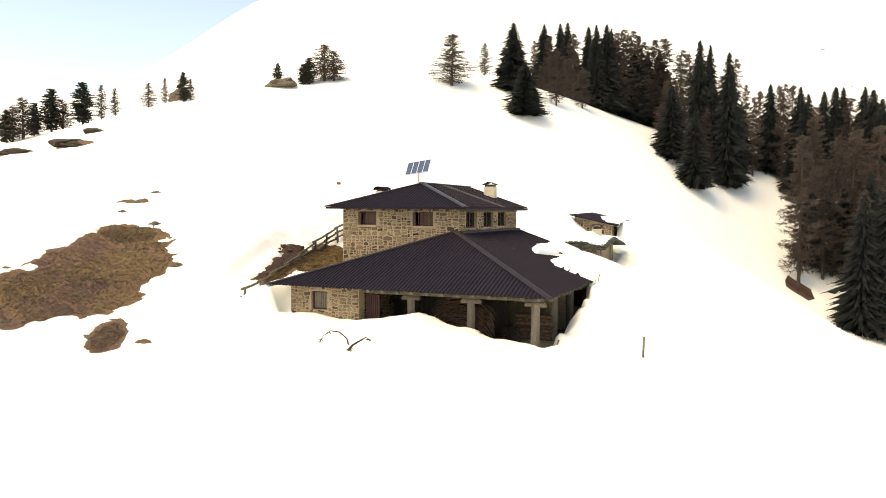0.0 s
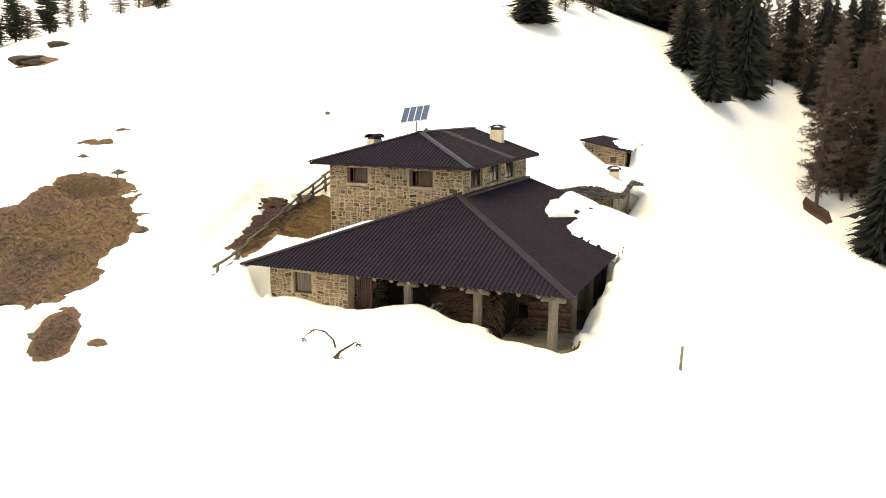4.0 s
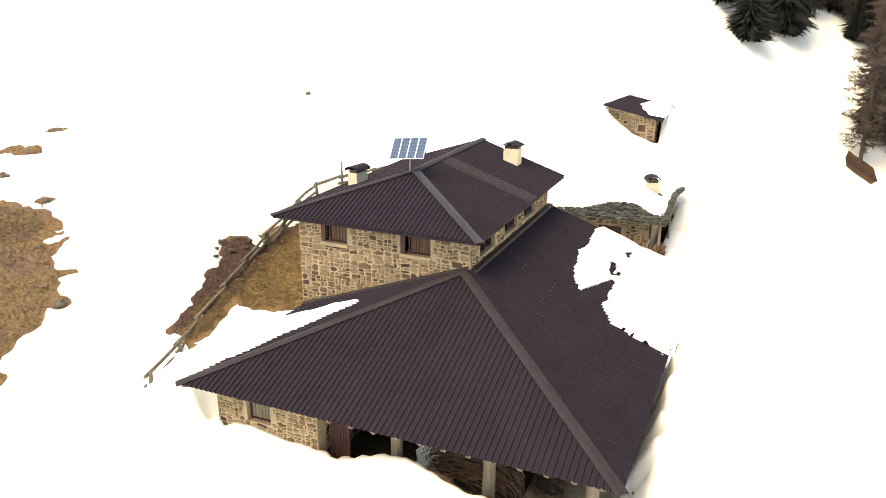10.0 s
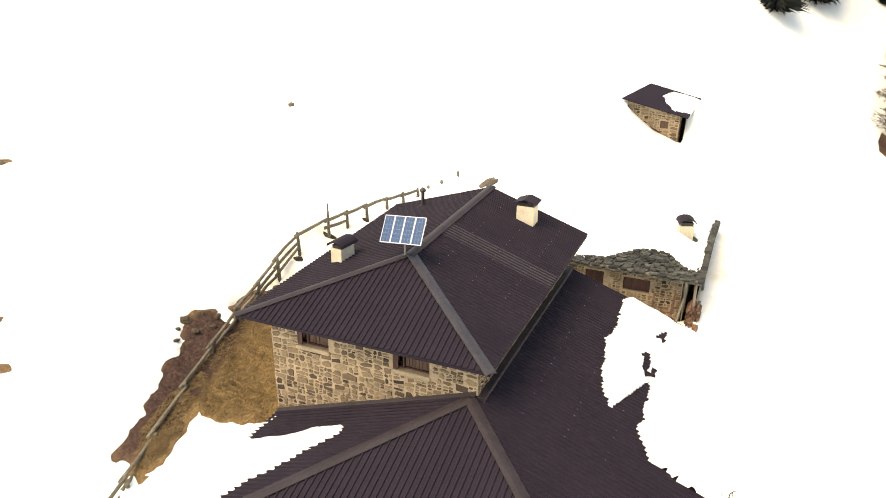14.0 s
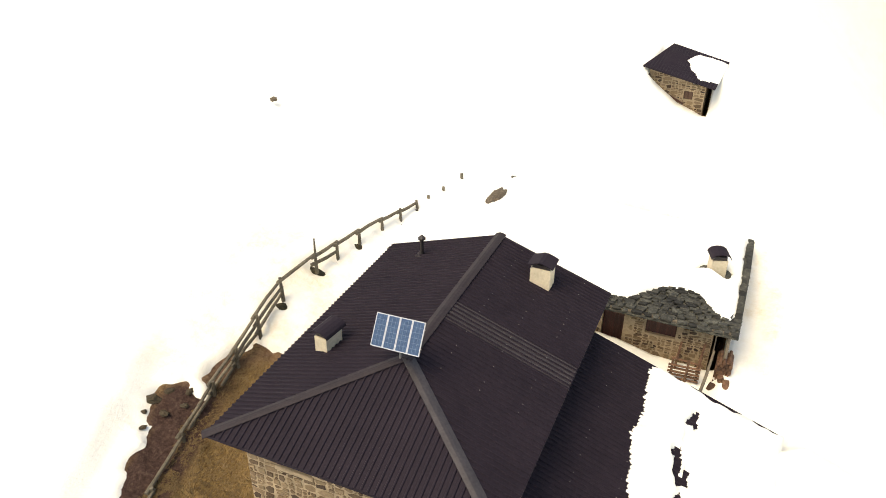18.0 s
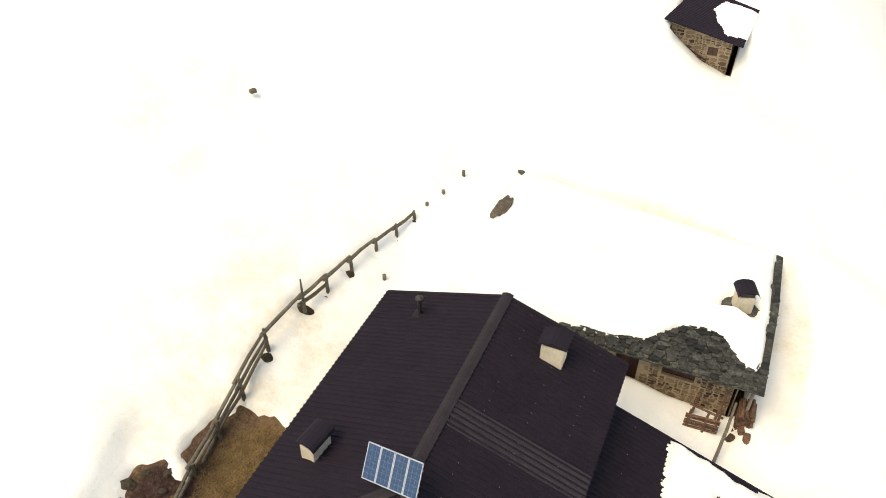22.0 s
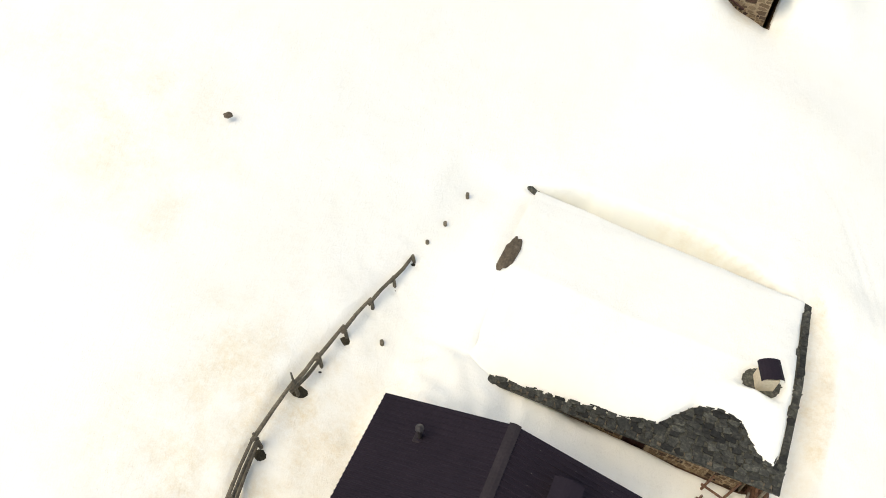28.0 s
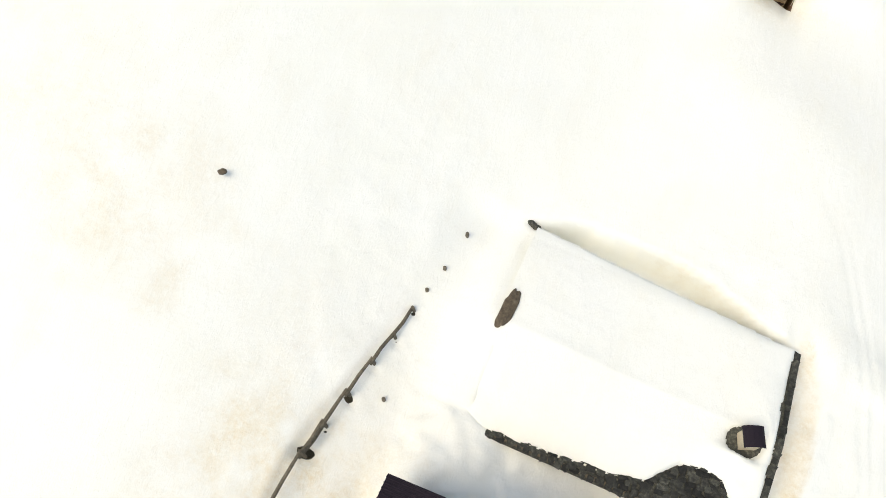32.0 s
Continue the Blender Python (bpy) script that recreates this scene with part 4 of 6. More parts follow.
for k in range(12):
    x = 6.67 + k * 0.785
    run = min(1.5, LX1 - x - 0.25)
    home(tube("rafter", [(x, LYF + 0.12, 1.02), (x, LYF + 0.12 + run, 1.02 + run * ldz / (LYH - LYF))], 0.095, RAIL, house, 7, 0.05, k))
for k in range(26):
    y = -6.3 + k * 0.7
    run = min(1.74, y - LYF - 0.2)
    home(tube("rafter", [(LX1 - 0.12, y, 1.02), (LX1 - 0.12 - run, y, 1.02 + run * ldz / (LX1 - LXR))], 0.08, RAIL, house, 7, 0.05, k))
# back of the porch; the near-black planks are added to give its deep shade
home(wall_mesh("wall", frame_to((6.3, 0.5, 0), (1, 0, 0), (0, 1, 0)), 0, 8.6, lambda u: -1.7, lambda u: min(LRIDGE, lroof(6.3 + u)) - 0.15, 0.2, MORTAR, house))
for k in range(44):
    home(box("partition_plank", (6.32 + k * 0.145, -3.4 + 0.01 * (k % 2), -1.4), (6.455 + k * 0.145, -3.36, 1.9), PORCH_SHADE, house, 0.0))


# ---- chimneys, stove pipe, solar panel ----
def chimney(at, sx, sy, z0, z1, turn=0, name="chimney", label="cream plastered chimney with a brown sheet metal cap", arched=True):
    c = empty(name, (at[0], at[1], z0))
    tagged(c, label, "chimney")
    c.rotation_euler.z = radians(turn)
    h = z1 - z0
    box("shaft", (-sx / 2, -sy / 2, -0.4), (sx / 2, sy / 2, h * 0.72), PLASTER, c, 0.015)
    box("flue_opening", (-sx / 2 + 0.05, -sy / 2 + 0.05, h * 0.72), (sx / 2 - 0.05, sy / 2 - 0.05, h * 0.86), BLACKMETAL, c, 0.005)
    bm = bmesh.new()
    prof = []
    n = 7
    for k in range(n + 1):
        a = math.pi * k / n
        prof.append((-math.cos(a) * (sx / 2 + 0.1), h * 0.80 + math.sin(a) * h * 0.20) if arched else (-(sx / 2 + 0.1) + (sx + 0.2) * k / n, h * 0.84 + (h * 0.16) * (1 - abs(2 * k / n - 1))))
    rows = []
    for y in (-sy / 2 - 0.1, sy / 2 + 0.1):
        rows.append([[bm.verts.new((x, y, z + t)) for x, z in prof] for t in (0, 0.03)])
    for k in range(n):
        bm.faces.new((rows[0][1][k], rows[0][1][k + 1], rows[1][1][k + 1], rows[1][1][k]))
        bm.faces.new((rows[0][0][k + 1], rows[0][0][k], rows[1][0][k], rows[1][0][k + 1]))
        for r in rows:
            bm.faces.new((r[0][k], r[0][k + 1], r[1][k + 1], r[1][k]))
    for k in (0, n):
        bm.faces.new((rows[0][0][k], rows[0][1][k], rows[1][1][k], rows[1][0][k]))
    part("cap", bm, ROOF, c, "brown sheet metal cap")
    return c


def uroof(x):
    return RIDGE - abs(x - XR) * dz / (X1 - XR)


chimney((6.75, 10.6), 0.75, 0.62, uroof(6.75) - 0.1, 6.98, arched=False)
chimney((1.45, 4.55), 0.5, 0.8, uroof(1.45) - 0.1, 6.5, -8)
flue = empty("stove_pipe", (1.85, 10.85, uroof(1.85)))
tagged(flue, "thin brown metal stove pipe with a small cowl", "stove pipe")
tube("pipe", [(0, 0, -0.1), (0, 0, 0.72)], 0.075, BLACKMETAL, flue, 10)
tube("cowl", [(0, 0, 0.74), (0, 0, 0.8), (0, 0, 0.92)], [0.15, 0.15, 0.02], BLACKMETAL, flue, 10)
box("collar", (-0.2, -0.2, -0.06), (0.16, 0.2, 0.06), CAP, flue, 0.02)


def solar_panel():
    base = Vector((4.45, 3.75, RIDGE))
    s = empty("solar_panel", base)
    tagged(s, "four-module blue solar panel tilted on a steel pole", "solar panel")
    tube("pole", [(0, 0, -0.1), (0, 0, 0.62)], 0.035, GREY_METAL, s, 8)
    c = Vector((0.0, -0.08, 1.02))
    tl, tr, bl = Vector((3.62, 3.98, 7.99)), Vector((5.27, 3.82, 8.18)), Vector((3.63, 3.4, 7.19))
    ux, uy = (tr - tl), (bl - tl)
    n = uy.cross(ux).normalized()
    uy = ux.cross(n).normalized() * uy.length
    w, h = ux.length, uy.length
    ux, uy = ux.normalized(), uy.normalized()
    m = Matrix((ux, -uy, n)).transposed().to_4x4()
    m.translation = (tl + ux * w / 2 + uy * h / 2) - base
    mw = w / 4
    for k in range(4):
        a = -w / 2 + k * mw
        bm = bmesh.new()
        for q, r, t, v in ((a + 0.006, a + 0.026, -h / 2, h / 2), (a + mw - 0.026, a + mw - 0.006, -h / 2, h / 2), (a + 0.026, a + mw - 0.026, -h / 2, -h / 2 + 0.022), (a + 0.026, a + mw - 0.026, h / 2 - 0.022, h / 2)):
            add_box(bm, (q, t, -0.02), (r, v, 0.018), 0, m)
        mod = part("module_frame", bm, ALU, s)
        bm = bmesh.new()
        add_box(bm, (a + 0.024, -h / 2 + 0.02, -0.012), (a + mw - 0.024, h / 2 - 0.02, 0.006), 0, m)
        part("back_sheet", bm, BACKSHEET, mod)
        cols, rows = 3, 6
        cw, ch = (mw - 0.06) / cols, (h - 0.06) / rows
        for i in range(cols):
            for j in range(rows):
                bm = bmesh.new()
                x, y = a + 0.03 + i * cw, -h / 2 + 0.03 + j * ch
                add_box(bm, (x + 0.005, y + 0.005, 0.004), (x + cw - 0.005, y + ch - 0.005, 0.010), 0, m)
                part("cell", bm, CELL, mod)
    for y in (-h * 0.28, h * 0.28):
        bm = bmesh.new()
        add_box(bm, (-w / 2, y - 0.02, -0.06), (w / 2, y + 0.02, -0.022), 0, m)
        part("rail", bm, GREY_METAL, s)
    tube("bracket", [(0, 0, 0.6), m.translation - n * 0.04], 0.04, GREY_METAL, s, 8)


solar_panel()

# ---- byre with slab roof, half buried ----
BX0, BX1, BYF, BYB, BYR = 1.7, 13.85, 15.35, 24.1, 19.75
BE, BR = 2.36, 2.98
byre = empty("byre", (7.5, 19.7, 0))
tagged(byre, "low stone byre with a slate slab roof under snow", "byre")


def kept(ob, thing):
    ob.parent = thing
    ob.matrix_parent_inverse = Matrix.Translation(thing.location).inverted()
    return ob


def broof(y):
    return BE + (BR - BE) * (1 - abs(y - BYR) / (BYR - BYF))


BM = frame_to((2.2, 16.15, 0), (1, 0, 0), (0, 1, 0))
B_HOLES = [(6.0, 6.95, -0.6, 1.75), (7.9, 9.2, 1.0, 1.68)]
bw = kept(wall_mesh("wall", BM, 0, 10.7, lambda u: -0.6, lambda u: BE + 0.05, 0.5, MORTAR, None, B_HOLES), byre)
lay_stones(bw, BM, 1.5, 10.7, lambda u: max(-0.3, 1.6 - 0.32 * u), lambda u: BE + 0.04, B_HOLES, 29)
bdoor = kept(box("door", (8.2, 16.42, -0.6), (9.15, 16.5, 1.75), DARKWOOD, None, 0.01, "dark plank door"), byre)
for k in range(7):
    box("plank", (8.22 + k * 0.132, 16.38 + 0.006 * (k % 2), -0.55), (8.34 + k * 0.132, 16.42, 1.73), DARKWOOD, bdoor, 0.006)
bwin = kept(box("window", (10.1, 16.3, 1.0), (11.4, 16.4, 1.68), DARKWOOD, None, 0.01, "dark red plank shutter"), byre)
for k in range(9):
    box("board", (10.13 + k * 0.139, 16.255 + 0.008 * (k % 2), 1.03), (10.26 + k * 0.139, 16.3, 1.65), DARKWOOD, bwin, 0.006)
kept(wall_mesh("wall", frame_to((12.9, 16.65, 0), (0, 1, 0), (-1, 0, 0)), 0, 7.0, lambda u: -0.6, lambda u: broof(16.65 + u) - 0.16, 0.5, MORTAR, None), byre)
kept(tube("post", [(13.55, 15.6, -0.3), (13.5, 15.65, 2.3)], 0.07, WOOD, None, 8), byre)
kept(tube("post", [(13.7, 18.3, 0.3), (13.68, 18.3, 2.75)], 0.055, RAIL, None, 8), byre)
for k in range(7):
    kept(box("gable_plank", (13.0 + 0.008 * (k % 2), 16.1 + k * 0.17, -0.2), (13.05, 16.25 + k * 0.17, broof(16.2 + k * 0.17) - 0.18), WOOD, None, 0.006), byre)
kept(tube("eave_beam", [(2.3, 15.55, BE - 0.06), (13.8, 15.55, BE - 0.06)], 0.09, WOOD, None, 8), byre)
roofb = kept(mesh_object("roof", [(BX0, BYF, BE - 0.06), (BX1, BYF, BE - 0.06), (BX1, BYR, BR - 0.06), (BX0, BYR, BR - 0.06), (BX1, BYB, BE - 0.06), (BX0, BYB, BE - 0.06),
                                  (BX0, BYF, BE - 0.14), (BX1, BYF, BE - 0.14), (BX1, BYR, BR - 0.14), (BX0, BYR, BR - 0.14), (BX1, BYB, BE - 0.14), (BX0, BYB, BE - 0.14)],
                          [(0, 1, 2, 3), (3, 2, 4, 5), (7, 6, 9, 8), (8, 9, 11, 10), (0, 6, 7, 1), (5, 4, 10, 11), (1, 7, 8, 2), (2, 8, 10, 4), (0, 3, 9, 6), (3, 5, 11, 9)], SLATE), byre)


def slab_meshes(count=8):
    out = []
    rng = random.Random(9)
    for k in range(count):
        n = rng.choice((4, 5, 5, 6))
        ring = []
        for i in range(n):
            a = math.tau * (i + 0.5) / n + rng.uniform(-0.25, 0.25)
            c, s = math.cos(a), math.sin(a)
            q = (abs(c) ** 3 + abs(s) ** 3) ** (-1 / 3)
            ring.append((c * 0.5 * q * rng.uniform(0.85, 1.05), s * 0.5 * q * rng.uniform(0.85, 1.05)))
        verts = [(x, y, 0) for x, y in ring] + [(x, y, 0.85) for x, y in ring] + [(x * 0.93, y * 0.93, 1.0) for x, y in ring]
        faces = [tuple(range(n))[::-1], tuple(2 * n + i for i in range(n))]
        for i in range(n):
            j = (i + 1) % n
            faces += [(i, j, n + j, n + i), (n + i, n + j, 2 * n + j, 2 * n + i)]
        me = bpy.data.meshes.new("slab")
        me.from_pydata(verts, [], faces)
        me.materials.append(SLATE)
        me.update()
        out.append(me)
    return out


SLABS = slab_meshes()


def slab(x, y, z, tilt, size, thick, rng, turn=0.12):
    s = new("slab", rng.choice(SLABS))
    s.parent = roofb
    s.matrix_basis = Matrix.Translation((x, y, z)) @ Matrix.Rotation(tilt, 4, 'X') @ Matrix.Rotation(rng.uniform(-0.05, 0.05), 4, 'Y') @ Matrix.Rotation(rng.uniform(-turn, turn), 4, 'Z') @ Matrix.Diagonal((size[0], size[1], thick, 1))


def lay_slabs():
    rng = random.Random(3)
    tilt = math.atan2(BR - BE, BYR - BYF)
    y, row = BYF + 0.14, 0
    while y < BYF + 2.7:
        x = 2.5 + rng.uniform(0, 0.3)
        while x < BX1 - 0.2:
            w = min(rng.uniform(0.24, 0.62), BX1 - x)
            edge = np.interp(x, [2.5, 5, 8, 9.3, 10.2, 11.2, 12.0, 13.0, 14], [0.5, 0.55, 0.75, 1.0, 2.1, 2.3, 2.2, 1.0, 0.9])
            if y - BYF < edge + 0.25:
                slab(x + w / 2, y + rng.uniform(-0.05, 0.05), broof(y) - 0.02, rng.uniform(-0.07, 0.03), (w * 1.08, rng.uniform(0.3, 0.42)), rng.uniform(0.04, 0.09), rng, 0.2)
            x += w
        y += 0.2
        row += 1
    y = BYF + 0.6
    while y < BYB - 0.1:
        d = rng.uniform(0.22, 0.42)
        slab(BX1 - 0.17 + rng.uniform(-0.03, 0.03), y + d / 2, broof(y + d / 2) - 0.02, (tilt if y < BYR else -tilt), (rng.uniform(0.3, 0.42), d * 1.2), rng.uniform(0.05, 0.08), rng, 0.2)
        y += d
    x = BX1 - 0.3
    while x > 12.9:
        slab(x, BYB - 0.15, BE, -tilt, (0.4, 0.35), 0.06, rng)
        x -= 0.35


lay_slabs()
chimney((12.42, 19.3), 0.66, 0.66, 2.75, 4.0, 20, label="cream plastered chimney rising from roof snow")

# ---- far hut ----
hut = empty("small_hut", (7, 46.6, 1))
tagged(hut, "small rubble stone hut with a snow-patched brown metal roof", "hut")
HM = frame_to((4.75, 44.45, 0), (1, 0, 0), (0, 1, 0))
hw = kept(wall_mesh("wall", HM, 0, 4.1, lambda u: 0.3, lambda u: 4.42 - u * 0.215, 0.45, MORTAR, None, [(2.65, 3.3, 2.35, 2.95)]), hut)
lay_stones(hw, HM, 0, 4.1, lambda u: 0.9, lambda u: 4.38 - u * 0.215, [(2.65, 3.3, 2.35, 2.95)], 41, size=0.42)
hwin = kept(box("window", (7.4, 44.6, 2.35), (8.05, 44.64, 2.95), DARKWOOD), hut)
for k in range(2):
    box("shutter", (7.44 + k * 0.3, 44.52, 2.39), (7.71 + k * 0.3, 44.6, 2.91), SHUTTER, hwin, 0.01)
kept(tube("plank", [(6.2, 44.3, 2.62), (7.5, 44.2, 2.05)], 0.06, DARKWOOD, None, 6), hut)
HM2 = frame_to((8.85, 44.9, 0), (0, 1, 0), (-1, 0, 0))
hw2 = kept(wall_mesh("wall", HM2, 0, 4.0, lambda u: 0.0, lambda u: 3.35 + u * 0.12, 0.45, MORTAR, None), hut)
lay_stones(hw2, HM2, 0, 4.0, lambda u: 0.6, lambda u: 3.3 + u * 0.12, (), 42, size=0.42)
kept(wall_mesh("wall", frame_to((4.75, 48.9, 0), (0, -1, 0), (1, 0, 0)), 0, 4.0, lambda u: 1.0, lambda u: 4.0, 0.45, MORTAR, None), hut)


def hut_roof():
    a, b, c, d = Vector((4.3, 43.75, 4.66)), Vector((9.55, 44.0, 3.5)), Vector((9.9, 49.4, 4.05)), Vector((5.55, 50.0, 4.88))
    us = 28
    verts, faces = [], []
    for k in range(us * 2 + 1):
        f = k / (us * 2)
        h = 0.03 if k % 2 else 0.0
        for p in (a.lerp(d, f), b.lerp(c, f)):
            verts += [p + Vector((0, 0, h)), p + Vector((0, 0, h - 0.09))]
    for k in range(us * 2):
        q = 4 * k
        faces += [(q, q + 2, q + 6, q + 4), (q + 1, q + 5, q + 7, q + 3), (q, q + 4, q + 5, q + 1), (q + 2, q + 3, q + 7, q + 6)]
    faces += [(0, 1, 3, 2)]
    e = len(verts) - 4
    faces += [(e, e + 2, e + 3, e + 1)]
    kept(mesh_object("roof", verts, faces, ROOF, None), hut)
    return a, b, c, d


HA, HB, HC, HD = hut_roof()


# ---- snow lying on roofs ----
def roof_snow(name, origin, ux, uy, nu, nv, inside_fn, thick, label, seed):
    """A snow slab on a plane: inside_fn(u, v) in metres, above 0 where snow lies; swollen, ragged edge."""
    o, ux, uy = Vector(origin), Vector(ux), Vector(uy)
    lu, lv = ux.length, uy.length
    us, vs = np.linspace(0, lu, nu), np.linspace(0, lv, nv)
    gu, gv = np.meshgrid(us, vs)
    ins = inside_fn(gu, gv) + 0.16 * fbm(gu + seed * 7, gv, 0.7, 4, seed)
    h = np.where(ins > 0, thick * (1 - np.exp(-np.maximum(ins, 0) * 5)) * (1 + 0.25 * fbm(gu, gv, 1.5, 3, seed + 1)), -0.08)
    h = np.where(ins > -0.12, np.maximum(h, -0.08), -0.25)
    n = ux.cross(uy).normalized()
    a, b = ux / lu, uy / lv
    co = np.array(o)[None, None] + gu[..., None] * np.array(a) + gv[..., None] * np.array(b) + h[..., None] * np.array(n)
    keep = ins > -0.35
    i = np.arange(nu * nv).reshape(nv, nu)
    quads = np.stack([i[:-1, :-1], i[:-1, 1:], i[1:, 1:], i[1:, :-1]], -1).reshape(-1, 4)[keep[:-1, :-1].reshape(-1)]
    ob = mesh_object(name, co.reshape(-1, 3).tolist(), [tuple(q) for q in quads.tolist()], SNOW, None, smooth=True)
    tagged(ob, label, "snow", kind="stuff")
    return ob


# porch roof, right slope: u along y from the front, v up the slope
def right_patch(u, v):
    y, x = LYF + u, LX1 - v * (LX1 - LXR) / rl2
    edge = np.interp(y, [1.7, 2.2, 3.4, 5.0, 5.9, 6.9, 8.0], [16.2, 13.5, 13.0, 12.9, 12.95, 12.5, 12.6])
    front_part = np.minimum(x - edge, (y - 1.95) * 0.8)
    edge2 = np.interp(y, [3.3, 3.5, 4.7, 7.7, 11.6], [13.0, 11.95, 11.35, 11.0, 10.95])
    upper = np.minimum(x - edge2, np.interp(x, [10.8, 11.9, 12.5, 12.9], [(4.0), (3.4), (5.6), (6.6)]) * -1 + y)
    s = np.minimum(np.minimum(np.maximum(front_part, upper), (v - 0.08) * 1.1), 11.4 - y)
    for cy, cx, ry, rx in ((9.75, 12.75, 0.42, 0.17), (8.0, 12.45, 0.5, 0.13), (7.2, 12.55, 0.35, 0.1), (6.9, 12.85, 0.42, 0.12)):
        a, b = (y - cy) / ry, (x - cx) / rx
        ray = np.arctan2(b, a)
        s = np.minimum(s, (np.sqrt(a * a + b * b) / (1 + 0.32 * np.sin(3 * ray + 5 * cx) + 0.22 * np.sin(5 * ray + 7 * cy)) - 1) * 0.25)
    return s


roof_snow("roof_snow", (LX1 + 0.1, LYF, LEAVE + 0.02), (0, LYB - LYF, 0), (LXR - LX1, 0, ldz), 190, 90, right_patch, 0.30, "melting snow slab on the brown porch roof", 3)


def left_patch(u, v):
    y, x = LWALL - u, LX0 + v * (LXR - LX0) / ll2
    hip = LXR - (LYH - y)
    lim = np.interp(y, [-6.8, -5.5, -4.0, -2.3, -1.4, -1.0, -0.6], [0.9, 1.35, 2.5, 3.6, 4.35, 4.6, 4.4])
    lower = np.interp(y, [-1.5, -1.3, -0.6], [0.0, 2.3, 4.0])
    return np.minimum(np.minimum(lim - x, x - lower), np.minimum(-0.62 - y, y + 6.9))


roof_snow("roof_snow", (LX0 - 0.1, LWALL, LEAVE + 0.02), (0, LYF - LWALL, 0), (LXR - LX0, 0, ldz), 90, 80, left_patch, 0.16, "thin melting snow along the porch roof hip", 4)


def back_edge(x):
    """The byre's rear eave, which runs slightly askew."""
    return 24.06 + 0.075 * np.maximum(0, 13.8 - x)


def drift_lift(x, y):
    """Snow lies deeper over the uphill end of the byre."""
    return 0.72 * (1 - sstep(1.5, 8.5, x)) * np.clip(1.15 - np.abs(y - 20.3) / 5.2, 0, 1)


def byre_patch(u, v):
    x, y = BX0 - 0.4 + u, BYF + v
    edge = np.interp(x, [0.8, 2.5, 5, 8, 9.2, 10.2, 11.2, 12.0, 12.8, 13.3, 13.5], [0.15, 0.25, 0.35, 0.6, 0.9, 2.0, 2.2, 2.05, 1.1, 0.85, 0.8])
    s = np.minimum(np.minimum(y - BYF - edge, BX1 - 0.34 - x), (back_edge(x) - y) * 3)
    return np.minimum(s, (np.sqrt(((x - 12.35) / 0.74) ** 2 + ((y - 19.25) / 0.72) ** 2) - 1) * 0.5)


def byre_snow():
    nu, nv = 190, 140
    us, vs = np.linspace(0, BX1 - BX0 + 0.4, nu), np.linspace(0, BYB + 1.1 - BYF, nv)
    gu, gv = np.meshgrid(us, vs)
    ins = byre_patch(gu, gv) + 0.07 * fbm(gu, gv, 0.8, 4, 71)
    x, y = BX0 - 0.4 + gu, BYF + gv
    base = np.maximum(BE, BE + (BR - BE) * (1 - np.abs(y - BYR) / (BYR - BYF))) + drift_lift(x, y) * sstep(0, 0.8, ins) + 0.03 * np.maximum(0, 13.8 - x) * sstep(20, 24, y)
    h = np.where(ins > 0, 0.13 * (1 - np.exp(-np.maximum(ins, 0) * 8)) + 0.27 * (1 - np.exp(-np.maximum(ins, 0) * 1.2)) + 0.03 * fbm(gu, gv, 1.2, 3, 72), -0.1)
    z = base + h + 0.6 * np.exp(-((x - 12.1) / 0.75) ** 2 - ((y - 18.45) / 0.36) ** 2) * (ins > 0)
    keep = ins > -0.2
    i = np.arange(nu * nv).reshape(nv, nu)
    quads = np.stack([i[:-1, :-1], i[:-1, 1:], i[1:, 1:], i[1:, :-1]], -1).reshape(-1, 4)[keep[:-1, :-1].reshape(-1)]
    ob = mesh_object("roof_snow", np.stack([x, y, z], -1).reshape(-1, 3).tolist(), [tuple(q) for q in quads.tolist()], SNOW, None, smooth=True)
    tagged(ob, "smooth thick snow covering the byre roof", "snow", kind="stuff")


byre_snow()


OUT = (HB - HA).normalized() * 0.05
roof_snow("roof_snow", HB + OUT + Vector((0, 0, 0.03)), HC - HB, HA - HB - OUT, 60, 60, lambda u, v: np.minimum(np.minimum(2.75 - v - 0.3 * np.abs(u - 3.7) ** 1.35, (u - 0.75) * 0.8), 4.95 - u), 0.16, "snow patch on the hut's brown metal roof", 6)

# ---- fence ----
fence = empty("fence", (-3, 6, 2.5))
tagged(fence, "weathered grey log rail fence along the snowy bank", "fence")
FENCE = [(-1.2, -6.4), (-1.75, -4.2), (-2.2, -2.4), (-2.85, 0.0), (-3.2, 2.0), (-3.4, 4.0), (-3.47, 5.5), (-3.55, 7.1), (-3.85, 9.2), (-3.63, 11.5), (-3.4, 12.9), (-3.1, 14.4), (-2.75, 16.0), (-2.45, 17.4), (-2.2, 18.8)]
TOPZ = [0.75, 0.98, 1.25, 1.65, 2.2, 2.85, 3.3, 3.75, 4.12, 4.1, 4.05, 3.95, 3.85, 3.75, 3.6]


